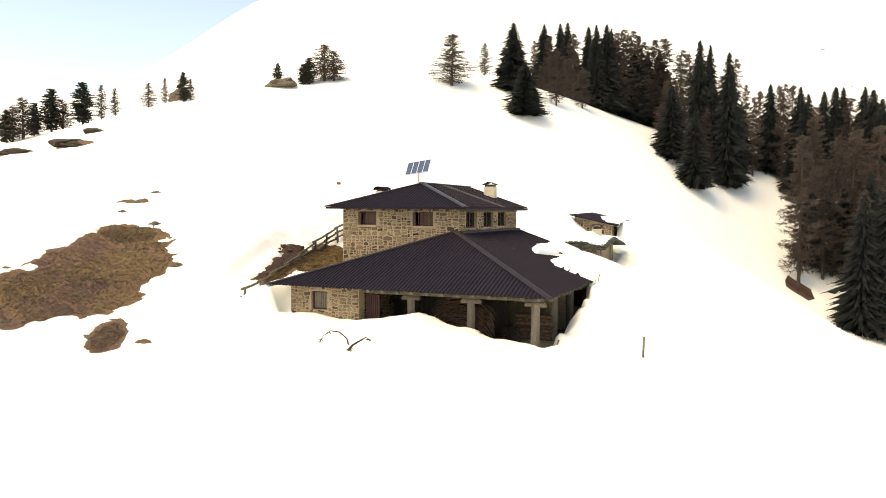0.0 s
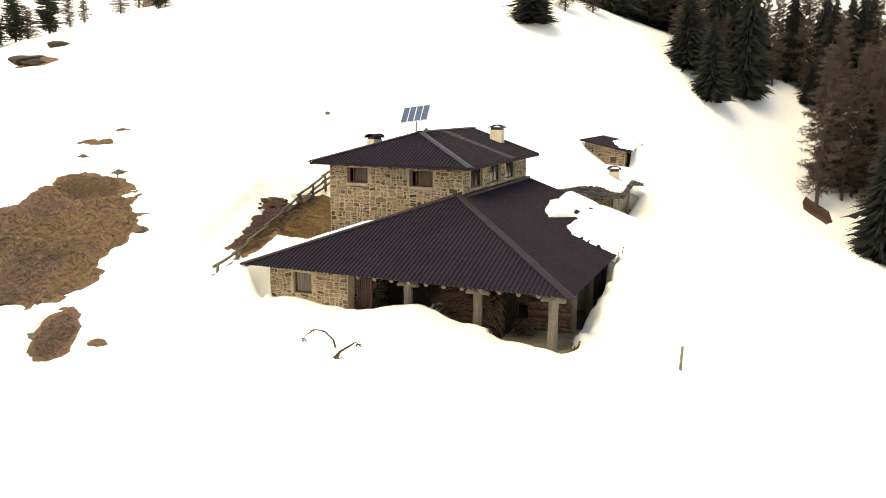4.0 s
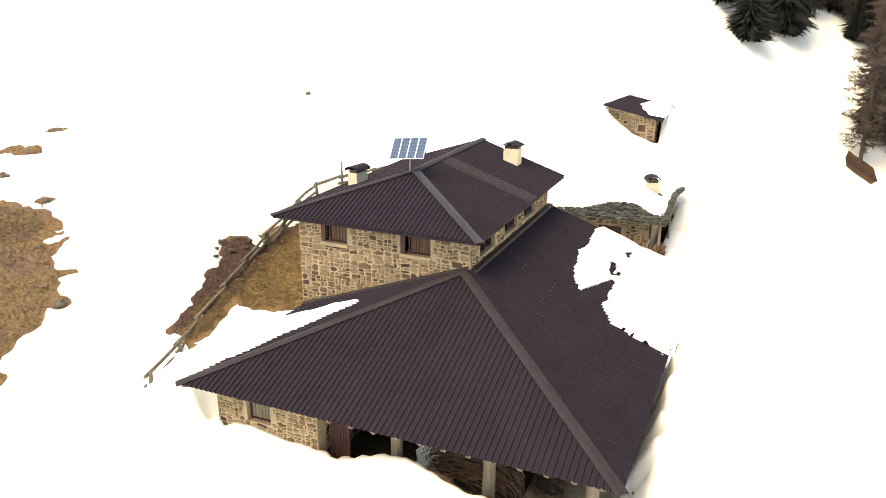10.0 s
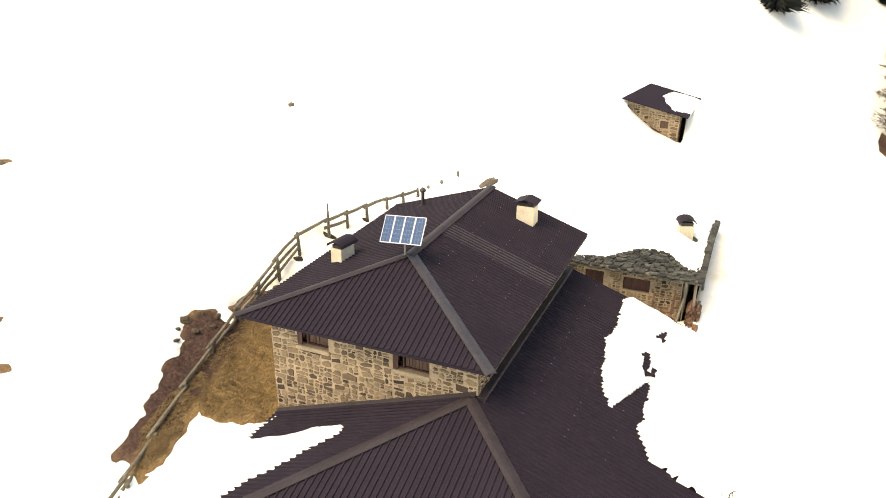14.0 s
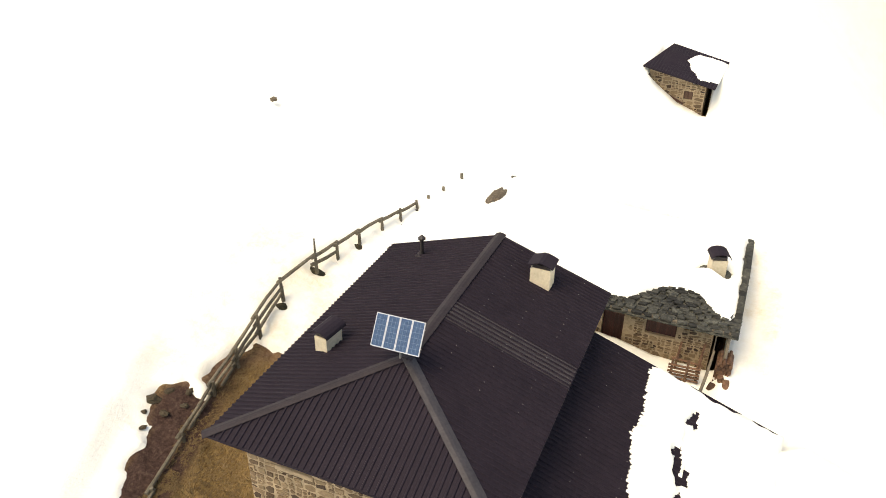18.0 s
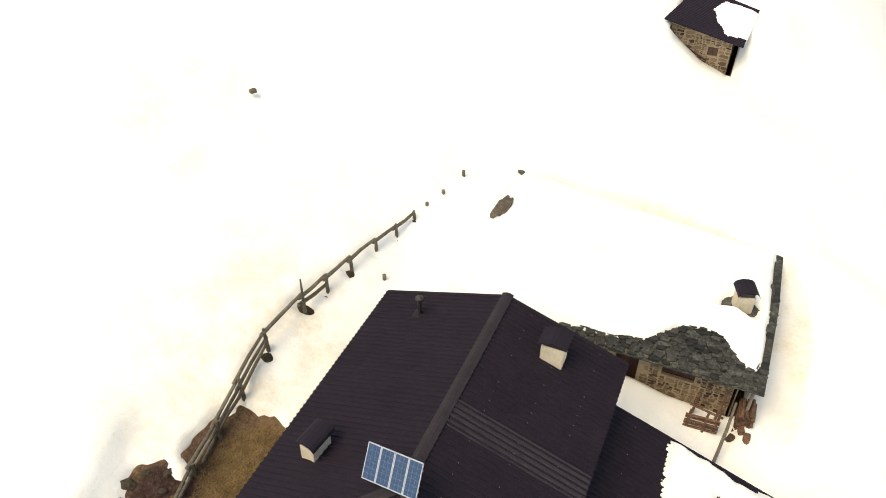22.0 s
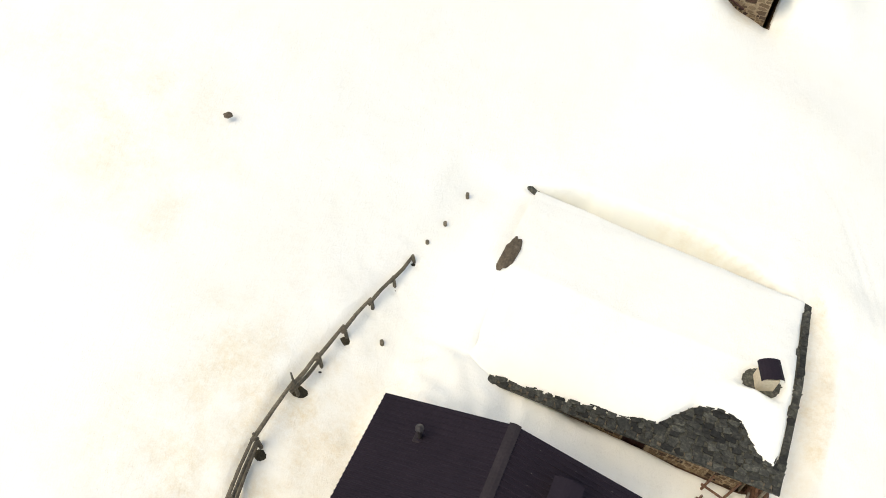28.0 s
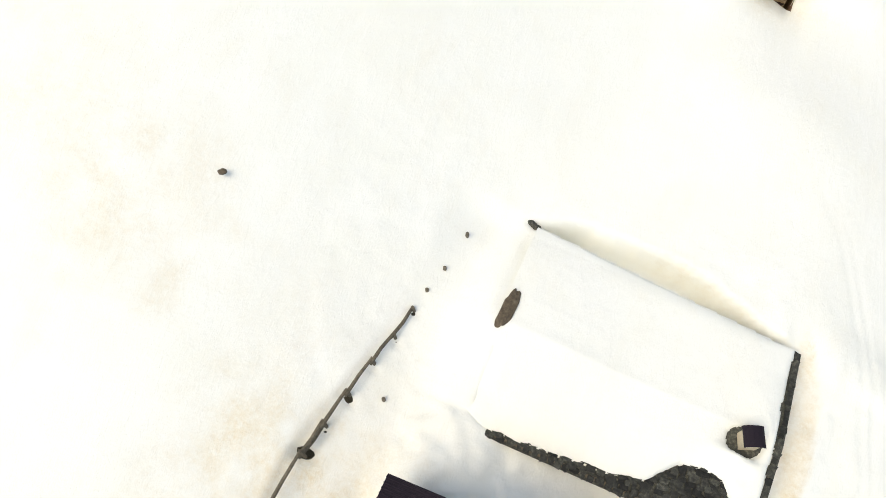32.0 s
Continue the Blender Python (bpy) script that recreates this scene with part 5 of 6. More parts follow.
for i, ((x, y), z) in enumerate(zip(FENCE, TOPZ)):
    lean = random.Random(i).uniform(-0.08, 0.08)
    zz = z + (0.8 if i == 9 else 0.08)
    kept(tube("post", [(x + 0.08, y + 0.08, z - 1.6), (x + 0.06, y + 0.05, z - 0.5), (x + 0.06 + lean, y + 0.06, zz)], [0.09, 0.08, 0.06 if i != 9 else 0.03], RAIL, None, 7, 0.08, i), fence)
for i in range(len(FENCE) - 1):
    (xa, ya), (xb, yb) = FENCE[i], FENCE[i + 1]
    za, zb = TOPZ[i], TOPZ[i + 1]
    for drop in ((0.05, 0.42, 0.75) if i < 8 else (0.05, 0.45) if i == 9 else (0.05,)):
        rng = random.Random(i * 7 + int(drop * 10))
        j = [rng.uniform(-0.05, 0.05) for _ in range(4)]
        kept(tube("rail", [(xa + j[0], ya - 0.15, za - drop + j[1]), ((xa + xb) / 2 + j[2], (ya + yb) / 2, (za + zb) / 2 - drop + j[3]), (xb + j[1], yb + 0.15, zb - drop + j[0])], [0.075, 0.068, 0.06] if i < 8 else [0.085, 0.08, 0.065], RAIL, None, 7, 0.06, i), fence)

# posts left without rails, marker poles, twigs
for x, y, z in ((-2.02, 19.9, 3.52), (-1.73, 21.15, 3.52), (-1.46, 23.05, 3.56), (-1.75, 14.92, 3.1)):
    p = tube("fence_post", [(0, 0, -0.9), (0.01, 0, 0.0)], [0.1, 0.085], RAIL, None, 8, 0.06, int(y))
    p.location = (x, y, z)
    tagged(p, "short grey wooden post sticking out of snow", "post", "loose posts")
mp = tube("marker_pole", [(0, 0, -0.8), (0, 0, 0.0), (0.02, 0.04, 0.78)], [0.05, 0.05, 0.045], RAIL, None, 8, 0.08, 3)
mp.location = (19.85, -6.65, -1.1)
tagged(mp, "upright weathered wooden stake in the snow", "pole")
mp2 = tube("marker_pole", [(0, 0, -0.6), (0.01, 0.02, 0), (0.06, 0.1, 0.5)], [0.04, 0.04, 0.03], RAIL, None, 8, 0.08, 4)
mp2.location = (18.95, 15.55, -0.75)
tagged(mp2, "thin leaning wooden stake in the snow", "pole")


# a course of older, greyer sheets and the screw heads on the right-hand slopes
ribbed("old_sheet", (X1 + 0.004, 6.25, EAVE + 0.012), (0, 1, 0), (XR - X1, 0, dz), 1.0, lambda u: 0.02, lambda u: rl - 0.1, house, OLD_SHEET, label="greyer older roof sheets")


def screw_rows(x_eave, x_top, z_eave, z_top, y0, y1, rows, step):
    bm = bmesh.new()
    spread = random.Random(4)
    for f in rows:
        x, z = x_eave + (x_top - x_eave) * f, z_eave + (z_top - z_eave) * f
        y = y0
        while y < y1:
            add_box(bm, (x - 0.011, y - 0.011, z + 0.03), (x + 0.011, y + 0.011, z + 0.055))
            y += step * spread.choice((1, 1, 2, 3))
    ob = home(part("screw_heads", bm, GREY_METAL, house))
    tagged(ob, kind="stuff")


screw_rows(X1, XR, EAVE, RIDGE, 4.14, 12.0, (0.22, 0.5, 0.78), 0.4)
screw_rows(LX1, LXR, LEAVE, LRIDGE, 1.12, 11.4, (0.45, 0.62, 0.8), 0.4)


# ---- trees ----
def spruce_mesh(seed, needle=True):
    """A crown of drooping fans on whorls, one metre tall, ragged outline."""
    rng = random.Random(seed)
    verts, faces = [], []
    z = 0.06
    while z < 0.985:
        k = (z - 0.06) / 0.94
        reach = 0.36 * (1 - k) ** 0.68 * min(1.0, 0.62 + 4 * k) * rng.uniform(0.8, 1.12) + 0.012
        n = max(12, int(52 * (1 - k) + 13))
        a0 = rng.uniform(0, math.tau)
        for i in range(n):
            a = a0 + math.tau * i / n + rng.uniform(-0.3, 0.3)
            r = reach * rng.uniform(0.3, 1.0) * (1.2 if rng.random() < 0.1 else 1.0)
            droop = -0.34 * r - 0.012 + rng.uniform(-0.022, 0.018)
            c, s = math.cos(a), math.sin(a)
            wv = r * rng.uniform(0.04, 0.085) + 0.0045
            b = len(verts)
            segs = 5
            for j in range(segs + 1):
                f = j / segs
                rr = r * (0.05 + 0.95 * f)
                zz = z + droop * f + 0.03 * f * f * r
                w = wv * (1 - 0.75 * f) * (1.35 if j % 2 else 0.4) if j < segs else 0.001
                hang = -w * rng.uniform(0.7, 1.9)
                verts += [(c * rr - s * w, s * rr + c * w, zz + hang), (c * rr, s * rr, zz), (c * rr + s * w, s * rr - c * w, zz + hang)]
            for j in range(segs):
                q = b + 3 * j
                faces += [(q, q + 1, q + 4, q + 3), (q + 1, q + 2, q + 5, q + 4)]
        z += 0.014 + 0.012 * (1 - k) * rng.uniform(0.7, 1.2)
    return verts, faces


def larch_mesh(seed, dense=1.0, twig=0.0021, wide=0.25, taper=0.6):
    """Bare larch: fine upturned branches with short twigs, one metre tall."""
    rng = random.Random(seed)
    verts, faces = [], []

    def blade(p, q, w):
        d = (q - p)
        s = d.cross(Vector((rng.uniform(-1, 1), rng.uniform(-1, 1), rng.uniform(-1, 1)))).normalized() * w
        s2 = d.cross(s).normalized() * w
        b = len(verts)
        verts.extend([tuple(p + s), tuple(p - s * 0.5 + s2 * 0.87), tuple(p - s * 0.5 - s2 * 0.87), tuple(q)])
        faces.extend([(b, b + 1, b + 3), (b + 1, b + 2, b + 3), (b + 2, b, b + 3)])
    z = 0.1
    while z < 0.98:
        k = (z - 0.1) / 0.9
        reach = (wide * (1 - k) ** taper * min(1, 0.45 + k * 2.2) + 0.014) * rng.uniform(0.6, 1.2)
        for i in range(rng.choice((3, 4, 5))):
            a = rng.uniform(0, math.tau)
            r = reach * rng.uniform(0.6, 1.15)
            p0 = Vector((0, 0, z))
            tip = Vector((math.cos(a) * r, math.sin(a) * r, z - r * rng.uniform(0.0, 0.35)))
            midp = p0.lerp(tip, 0.55) - Vector((0, 0, r * 0.12))
            blade(p0, midp, 0.0032)
            blade(midp, tip + Vector((0, 0, r * 0.1)), 0.0024)
            for j in range(int(20 * dense * (0.5 + r / 0.22) * min(1, 0.3 + k * 2.0))):
                f = rng.uniform(0.15, 1.0)
                q = (p0.lerp(midp, f / 0.55) if f < 0.55 else midp.lerp(tip, (f - 0.55) / 0.45))
                l = rng.uniform(0.014, 0.045) * (1.1 - 0.5 * k)
                t = q + Vector((rng.uniform(-1, 1), rng.uniform(-1, 1), rng.uniform(-1.1, 0.5))) * l
                blade(q, t, twig)
        z += 0.014 * rng.uniform(0.6, 1.4)
    return verts, faces


def mesh_of(name, vf, mat):
    me = bpy.data.meshes.new(name)
    me.from_pydata(vf[0], [], vf[1])
    me.materials.append(mat)
    me.update()
    return me


def trunk_mesh(seed, bare_to=1.0):
    bm = bmesh.new()
    rng = random.Random(seed)
    add_tube(bm, [(0, 0, -0.08), (0, 0, 0.0), (0.003, 0, 0.3), (rng.uniform(-0.006, 0.006), 0, 0.7), (0, 0, bare_to)], [0.017, 0.015, 0.011, 0.006, 0.001], 7)
    me = bpy.data.meshes.new("trunk")
    bm.to_mesh(me)
    bm.free()
    me.materials.append(BARK)
    return me


KINDS = {}
for s in range(4):
    KINDS["s", s] = (trunk_mesh(s), mesh_of("crown", spruce_mesh(40 + s), NEEDLE))
    KINDS["l", s] = (trunk_mesh(20 + s), mesh_of("crown", larch_mesh(60 + s, 2.3, 0.0021), LARCH))
for s in range(2):
    KINDS["p", s] = (trunk_mesh(30 + s), mesh_of("crown", larch_mesh(80 + s, 2.4, 0.0075, 0.2, 0.5), PINE))
LABELS = {"s": ("dark green spruce at the edge of the snow", "spruce"), "l": ("bare brown larch with fine twigs", "larch"), "p": ("dark stone pine on the snowy ridge", "pine")}
FIRST = {}


def tree(kind, x, y, h, slim=1.0, seed=0):
    rng = random.Random(seed + int(x * 13 + y * 7))
    s = rng.randrange(2 if kind == "p" else 4)
    turned = Matrix.Translation((x, y, at_land(x, y) - 0.15)) @ Matrix.Rotation(rng.uniform(0, math.tau), 4, 'Z')
    size = Vector((h * slim, h * slim, h))
    if (kind, s) in FIRST:
        old = FIRST[kind, s]
        return copy_thing(old, turned @ Matrix.Diagonal((size.x / old.scale.x, size.y / old.scale.y, size.z / old.scale.z, 1)))
    label, cat = LABELS[kind]
    e = empty(cat + "_tree")
    tagged(e, label, cat, "trees on the slope")
    for name, me in zip(("trunk", "crown"), KINDS[kind, s]):
        ob = new(name, me)
        ob.parent = e
    FIRST[kind, s] = e
    e.matrix_basis = turned @ Matrix.Diagonal((*size, 1))
    return e


LEFT_RIDGE = [('l', -64.0, 28.4, 4.7, 2.2), ('l', -65.7, 31.2, 5.7, 2.2), ('p', -65.8, 35.6, 6.2, 1.6), ('p', -63.1, 38.4, 6.1, 1.8),
    ('l', -61.4, 40.1, 5.1, 1), ('l', -61.6, 42.7, 4.4, 1), ('l', -56.9, 44.3, 3.7, 1.8), ('l', -56.6, 47.2, 3.9, 1),
    ('p', -48.2, 41.7, 4.2, 1.4), ('l', -47.5, 42.2, 3.1, 1.4), ('p', -67.1, 34.0, 4.7, 1.6), ('p', -64.4, 27.8, 4.5, 1.6),
    ('l', -64.8, 36.6, 4.4, 2.2)]
KNOLL = [('l', -31.8, 50.8, 5.2, 2.6), ('l', -30.7, 51.5, 4.3, 2.6), ('p', -33.0, 48.9, 3.7, 2.0), ('p', -33.6, 48.4, 3.0, 1.8),
    ('l', -17.0, 60.7, 7.4, 2.2), ('l', -17.9, 76.7, 5.5, 1.2), ('p', -39.1, 50.3, 2.9, 1.5)]
UPPER_WOOD = [('s', -10.5, 68.6, 10.4, 1.15), ('s', -6.7, 62.5, 7.7, 1.50), ('l', -4.9, 72.3, 9.0, 1.00), ('l', -2.7, 79.8, 6.7, 1.30),
    ('s', -1.4, 91.9, 15.2, 0.85), ('s', 2.2, 98.7, 13.1, 0.95), ('s', 5.7, 104.3, 15.0, 0.80), ('l', -13.6, 90.0, 9.4, 0.80),
    ('s', -12.0, 90.5, 12.6, 0.90), ('s', -10.8, 97.0, 15.0, 0.80), ('s', -8.1, 91.5, 13.8, 0.70), ('l', -6.1, 87.8, 11.4, 1.10),
    ('s', -4.6, 92.3, 14.0, 0.75), ('s', -2.9, 90.6, 14.4, 0.70), ('l', -9.7, 85.9, 9.7, 1.00), ('l', -0.1, 94.2, 14.5, 1.00),
    ('l', 0.7, 96.4, 15.8, 1.10), ('l', 1.7, 98.6, 16.4, 1.10), ('l', 3.4, 99.9, 15.1, 1.10), ('l', 5.2, 102.2, 16.2, 1.00),
    ('l', 6.8, 103.4, 17.1, 1.10), ('s', 4.0, 102.0, 13.4, 0.90), ('l', -2.3, 90.7, 8.1, 1.20), ('l', -0.8, 95.1, 8.2, 1.20),
    ('s', -6.0, 89.9, 8.3, 0.90), ('s', 0.3, 96.3, 9.7, 0.90), ('l', 4.5, 102.1, 10.8, 1.20), ('s', 7.2, 104.4, 11.9, 0.80),
    ('l', -10.4, 82.6, 4.1, 1.20), ('l', -6.2, 83.7, 6.4, 1.20), ('l', 2.5, 100.8, 15.8, 1.00), ('s', -1.4, 96.0, 15.2, 0.80)]
CLUMP = [('s', 10.2, 85.6, 11.8, 1.10), ('s', 14.1, 82.0, 12.1, 1.00), ('s', 18.3, 91.3, 22.1, 0.58), ('l', 11.6, 87.1, 11.3, 0.90),
    ('s', 13.7, 93.0, 20.5, 0.60), ('s', 15.2, 94.2, 20.4, 0.55), ('l', 10.2, 98.7, 16.4, 1.00), ('l', 11.1, 102.9, 16.2, 1.00),
    ('l', 18.9, 99.4, 19.5, 0.70), ('s', 15.9, 92.2, 15.5, 0.80), ('l', 15.1, 90.1, 10.9, 0.90), ('l', 8.6, 92.5, 10.6, 1.00),
    ('s', 19.2, 93.4, 14.6, 0.70), ('l', 13.5, 99.0, 15.5, 0.90), ('l', 16.7, 103.3, 14.8, 0.90)]
RIGHT_WOOD = [('l', 26.0, 113.8, 15.6, 0.70), ('l', 20.5, 107.4, 14.3, 0.70), ('l', 22.8, 108.5, 13.9, 0.80), ('s', 24.5, 107.5, 16.1, 0.75),
    ('l', 26.7, 105.5, 17.6, 0.70), ('l', 28.1, 109.5, 16.8, 0.80), ('s', 29.3, 107.4, 17.6, 0.70), ('s', 30.4, 103.4, 17.8, 0.80),
    ('s', 33.1, 109.2, 17.7, 0.70), ('s', 35.0, 111.1, 18.6, 0.70), ('s', 36.4, 113.0, 18.4, 0.70), ('s', 39.5, 110.8, 19.7, 0.75),
    ('s', 40.4, 106.6, 20.6, 0.80), ('s', 41.5, 104.5, 20.0, 0.80), ('l', 37.0, 107.0, 18.2, 0.90), ('l', 31.4, 99.3, 17.7, 0.90),
    ('l', 28.8, 78.8, 21.5, 0.82), ('l', 33.4, 85.1, 21.1, 0.72), ('l', 36.2, 89.5, 20.6, 0.75), ('l', 39.2, 89.6, 21.8, 0.75),
    ('l', 30.6, 90.4, 18.2, 0.80), ('l', 34.7, 93.1, 17.8, 0.80), ('l', 37.5, 94.9, 18.4, 0.80), ('l', 39.5, 88.6, 22.8, 0.80),
    ('s', 27.8, 101.7, 7.1, 1.10), ('s', 36.0, 71.8, 18.7, 0.75), ('s', 39.0, 72.9, 22.1, 0.70), ('s', 30.4, 85.4, 11.8, 0.90),
    ('s', 34.9, 87.1, 13.0, 0.80), ('s', 38.0, 84.8, 17.6, 0.80), ('l', 32.1, 83.3, 16.2, 0.90), ('l', 36.7, 78.9, 17.5, 0.80),
    ('l', 22.0, 101.5, 13.9, 0.80), ('s', 19.9, 103.4, 11.4, 0.80)]
for stand in (LEFT_RIDGE, KNOLL, UPPER_WOOD, CLUMP, RIGHT_WOOD):
    for kind, x, y, h, slim in stand:
        tree(kind, x, y, h, slim)


# ---- under the porch ----
def stick_meshes(count=10):
    """Bowed sticks that follow part of an arch of unit radius."""
    out = []
    for k in range(count):
        rng = random.Random(100 + k)
        bm = bmesh.new()
        mid, span = rng.uniform(0.75, 2.4), rng.uniform(0.9, 1.5)
        y, pts = 0.0, []
        for i in range(8):
            a = mid + span * (i / 7 - 0.5)
            r = 1 + rng.uniform(-0.025, 0.025)
            y += rng.uniform(-0.05, 0.05)
            pts.append((math.cos(a) * r, y, math.sin(a) * r))
        add_tube(bm, pts, [0.014, 0.017, 0.016, 0.015, 0.013, 0.011, 0.009, 0.005], 5)
        me = bpy.data.meshes.new("stick")
        bmesh.ops.recalc_face_normals(bm, faces=bm.faces)
        bm.to_mesh(me)
        bm.free()
        me.materials.append(BRUSH)
        out.append(me)
    return out


STICKS = stick_meshes()


def brush_pile(at, sx, sy, sz, count, label, seed=1):
    e = empty("brushwood_pile", at)
    tagged(e, label, "brushwood")
    rng = random.Random(seed)
    for k in range(count):
        st = new("stick", rng.choice(STICKS))
        st.parent = e
        level = rng.random()
        depth = sy * (rng.uniform(-1, 0.1) + 0.55 * level)
        st.matrix_basis = Matrix.Translation((rng.uniform(-0.15, 0.15) * sx, depth, level * sz * 0.72 - 0.1)) @ Matrix.Rotation(rng.gauss(0, 0.16), 4, 'Z') @ Matrix.Rotation(rng.gauss(0, 0.10), 4, 'Y') @ Matrix.Diagonal((sx * rng.uniform(0.85, 1.15), rng.choice((1.1, -1.1)), sz * 0.34 * rng.uniform(0.7, 1.2), 1))
    bm = bmesh.new()
    made = bmesh.ops.create_icosphere(bm, subdivisions=3, radius=1.0)["verts"]
    for v in made:
        n = noise.noise(v.co * 3.0) * 0.12
        v.co = Vector((v.co.x * sx * 0.9, v.co.y * sy * 0.6 + 0.3 * sy, max(0, v.co.z) * sz * 0.92)) * (1 + n)
    # dark filler: the shade between the sticks is put into its colour
    part("core", bm, PORCH_SHADE, e)


brush_pile((10.75, -5.05, -1.38), 1.35, 0.6, 1.95, 290, "tall heap of bowed brown brushwood under the porch", 2)
brush_pile((12.15, -4.95, -1.38), 0.4, 0.5, 1.75, 90, "upright bundle of brown brushwood beside a post", 3)


def log_stack(at, length, rows, cols, r, mat, name, label, seed=1, along='X'):
    e = empty(name, at)
    tagged(e, label, "firewood")
    rng = random.Random(seed)
    for j in range(rows):
        for i in range(cols - (j % 2)):
            y, z = (i + 0.5 * (j % 2)) * r * 2.02, r + j * r * 1.76
            d = rng.uniform(-0.08, 0.08)
            a, b = ((-length / 2 + d, y, z), (length / 2 + d, y, z))
            if along == 'Y':
                a, b = (a[1], a[0], a[2]), (b[1], b[0], b[2])
            tube("log", [a, b], r * rng.uniform(0.82, 1.0), mat, e, 8, 0.08, rng.randrange(99))


brush_pile((13.2, -4.3, -1.38), 0.5, 0.5, 0.75, 70, "low heap of bark and broken brushwood on the porch floor", 7)
log_stack((14.0, -3.3, -1.38), 1.9, 7, 4, 0.10, BRUSH, "log_stack", "stack of split logs at the back of the porch", 5)
door = box("porch_door", (5.95, -5.75, -1.38), (6.75, -5.69, 0.75), DARKWOOD, None, 0.01)
tagged(door, "dark brown slatted wooden door beside the low wall", "door")
for k in range(7):
    box("slat", (5.97 + k * 0.11, -5.785, -1.36), (6.06 + k * 0.11, -5.75, 0.74), DARKWOOD, door, 0.006)


def heap(at, sx, sy, sz, label, seed):
    bm = bmesh.new()
    for v in bmesh.ops.create_icosphere(bm, subdivisions=4, radius=1.0)["verts"]:
        k = 1 + 0.28 * noise.noise(v.co * 1.7 + Vector((seed, 0, 0))) + 0.1 * noise.noise(v.co * 5 + Vector((seed, 3, 0)))
        v.co = Vector((v.co.x * sx * k, v.co.y * sy * k, (max(v.co.z, -0.1)) * sz * k))
    ob = part("snow_heap", bm, SNOW, None, smooth=True)
    ob.location = at
    tagged(ob, label, "snow", kind="stuff")


heap((7.6, -6.4, -1.4), 1.5, 0.7, 0.95, "drift of snow blown in at the porch edge", 3)
heap((9.3, -4.4, -1.4), 0.75, 0.5, 1.0, "mound of old snow lying under the porch roof", 6)
heap((9.2, -6.75, -1.4), 1.2, 0.5, 1.25, "drift of snow blown in at the porch edge", 4)


# ---- wood beside the byre ----
rack = empty("wood_rack", (12.1, 15.2, -0.1))
tagged(rack, "old grey wooden rack of stakes and planks", "wood rack")
for i, (x, y) in enumerate(((-0.55, -0.35), (0.05, -0.4), (0.45, -0.2), (-0.5, 0.35), (0.4, 0.4))):
    tube("stake", [(x, y, -0.5), (x + 0.04 * i, y + 0.03, 1.0 + 0.15 * i)], [0.06, 0.05], BRUSH, rack, 7, 0.08, i)
for k in range(5):
    tube("rail", [(-0.7, -0.36 + 0.02 * (k % 2), 0.05 + 0.17 * k), (0.6, -0.30 + 0.02 * (k % 2), 0.1 + 0.16 * k)], 0.05, BRUSH, rack, 7, 0.08, k)
tube("pole", [(-0.6, 0.3, 0.62), (0.65, -0.2, 0.9)], 0.05, BRUSH, rack, 7, 0.08, 9)
log_stack((13.3, 15.75, -0.15), 0.9, 8, 4, 0.085, BRUSH, "log_stack", "split firewood stacked under the byre eave", 8, 'Y')
lp = tube("leaning_pole", [(12.75, 13.25, -0.05), (12.95, 14.5, 0.75), (13.05, 15.5, 1.35)], [0.07, 0.065, 0.05], WOOD, None, 8, 0.08, 3)
tagged(lp, "long grey pole leaning against the firewood", "pole")
timbers = empty("leaning_timbers", (3.7, 14.4, 1.0))
tagged(timbers, "two dark old boards leaning together in the snow", "timbers")
for k, (a, b) in enumerate((((-0.05, 0.2, 0.42), (-0.25, -1.05, -0.35)), ((0.0, 0.22, 0.40), (0.95, -0.1, -0.1)))):
    tube("board", [a, ((a[0] + b[0]) / 2, (a[1] + b[1]) / 2, (a[2] + b[2]) / 2 + 0.02), b], [0.08, 0.085, 0.07], DARKWOOD, timbers, 6, 0.1, k)
stump_rng = random.Random(12)
for x, y in ((13.2, 14.9), (13.55, 15.1), (13.75, 14.85)):
    st = tube("wood_block", [(0, 0, -0.35), (0.02, 0, 0.22)], [0.15, 0.14], BRUSH, None, 9, 0.1, int(x * 10))
    st.location = (x, y, at_land(x, y))
    st.rotation_euler = (stump_rng.uniform(-0.5, 0.5), stump_rng.uniform(-0.5, 0.5), 0)
    tagged(st, "brown chopped wood block half sunk in snow", "wood block", "wood blocks by the byre")


# ---- rocks, bent saplings, mast ----
def rock(x, y, sx, sy, sz, turn, seed, label, z=None, mat=None, name="rock"):
    bm = bmesh.new()
    for v in bmesh.ops.create_icosphere(bm, subdivisions=3, radius=1.0)["verts"]:
        k = 1 + 0.35 * noise.noise(v.co * 1.6 + Vector((seed * 3.1, 0, 0))) + 0.16 * noise.noise(v.co * 4.1 + Vector((0, seed * 2.3, 0)))
        v.co = Vector((v.co.x * sx * k, v.co.y * sy * k, v.co.z * sz * k))
    ob = part(name, bm, mat or ROCK, None)
    ob.location = (x, y, (at_land(x, y) if z is None else z))
    ob.rotation_euler.z = radians(turn)
    tagged(ob, label, "rock")
    return ob


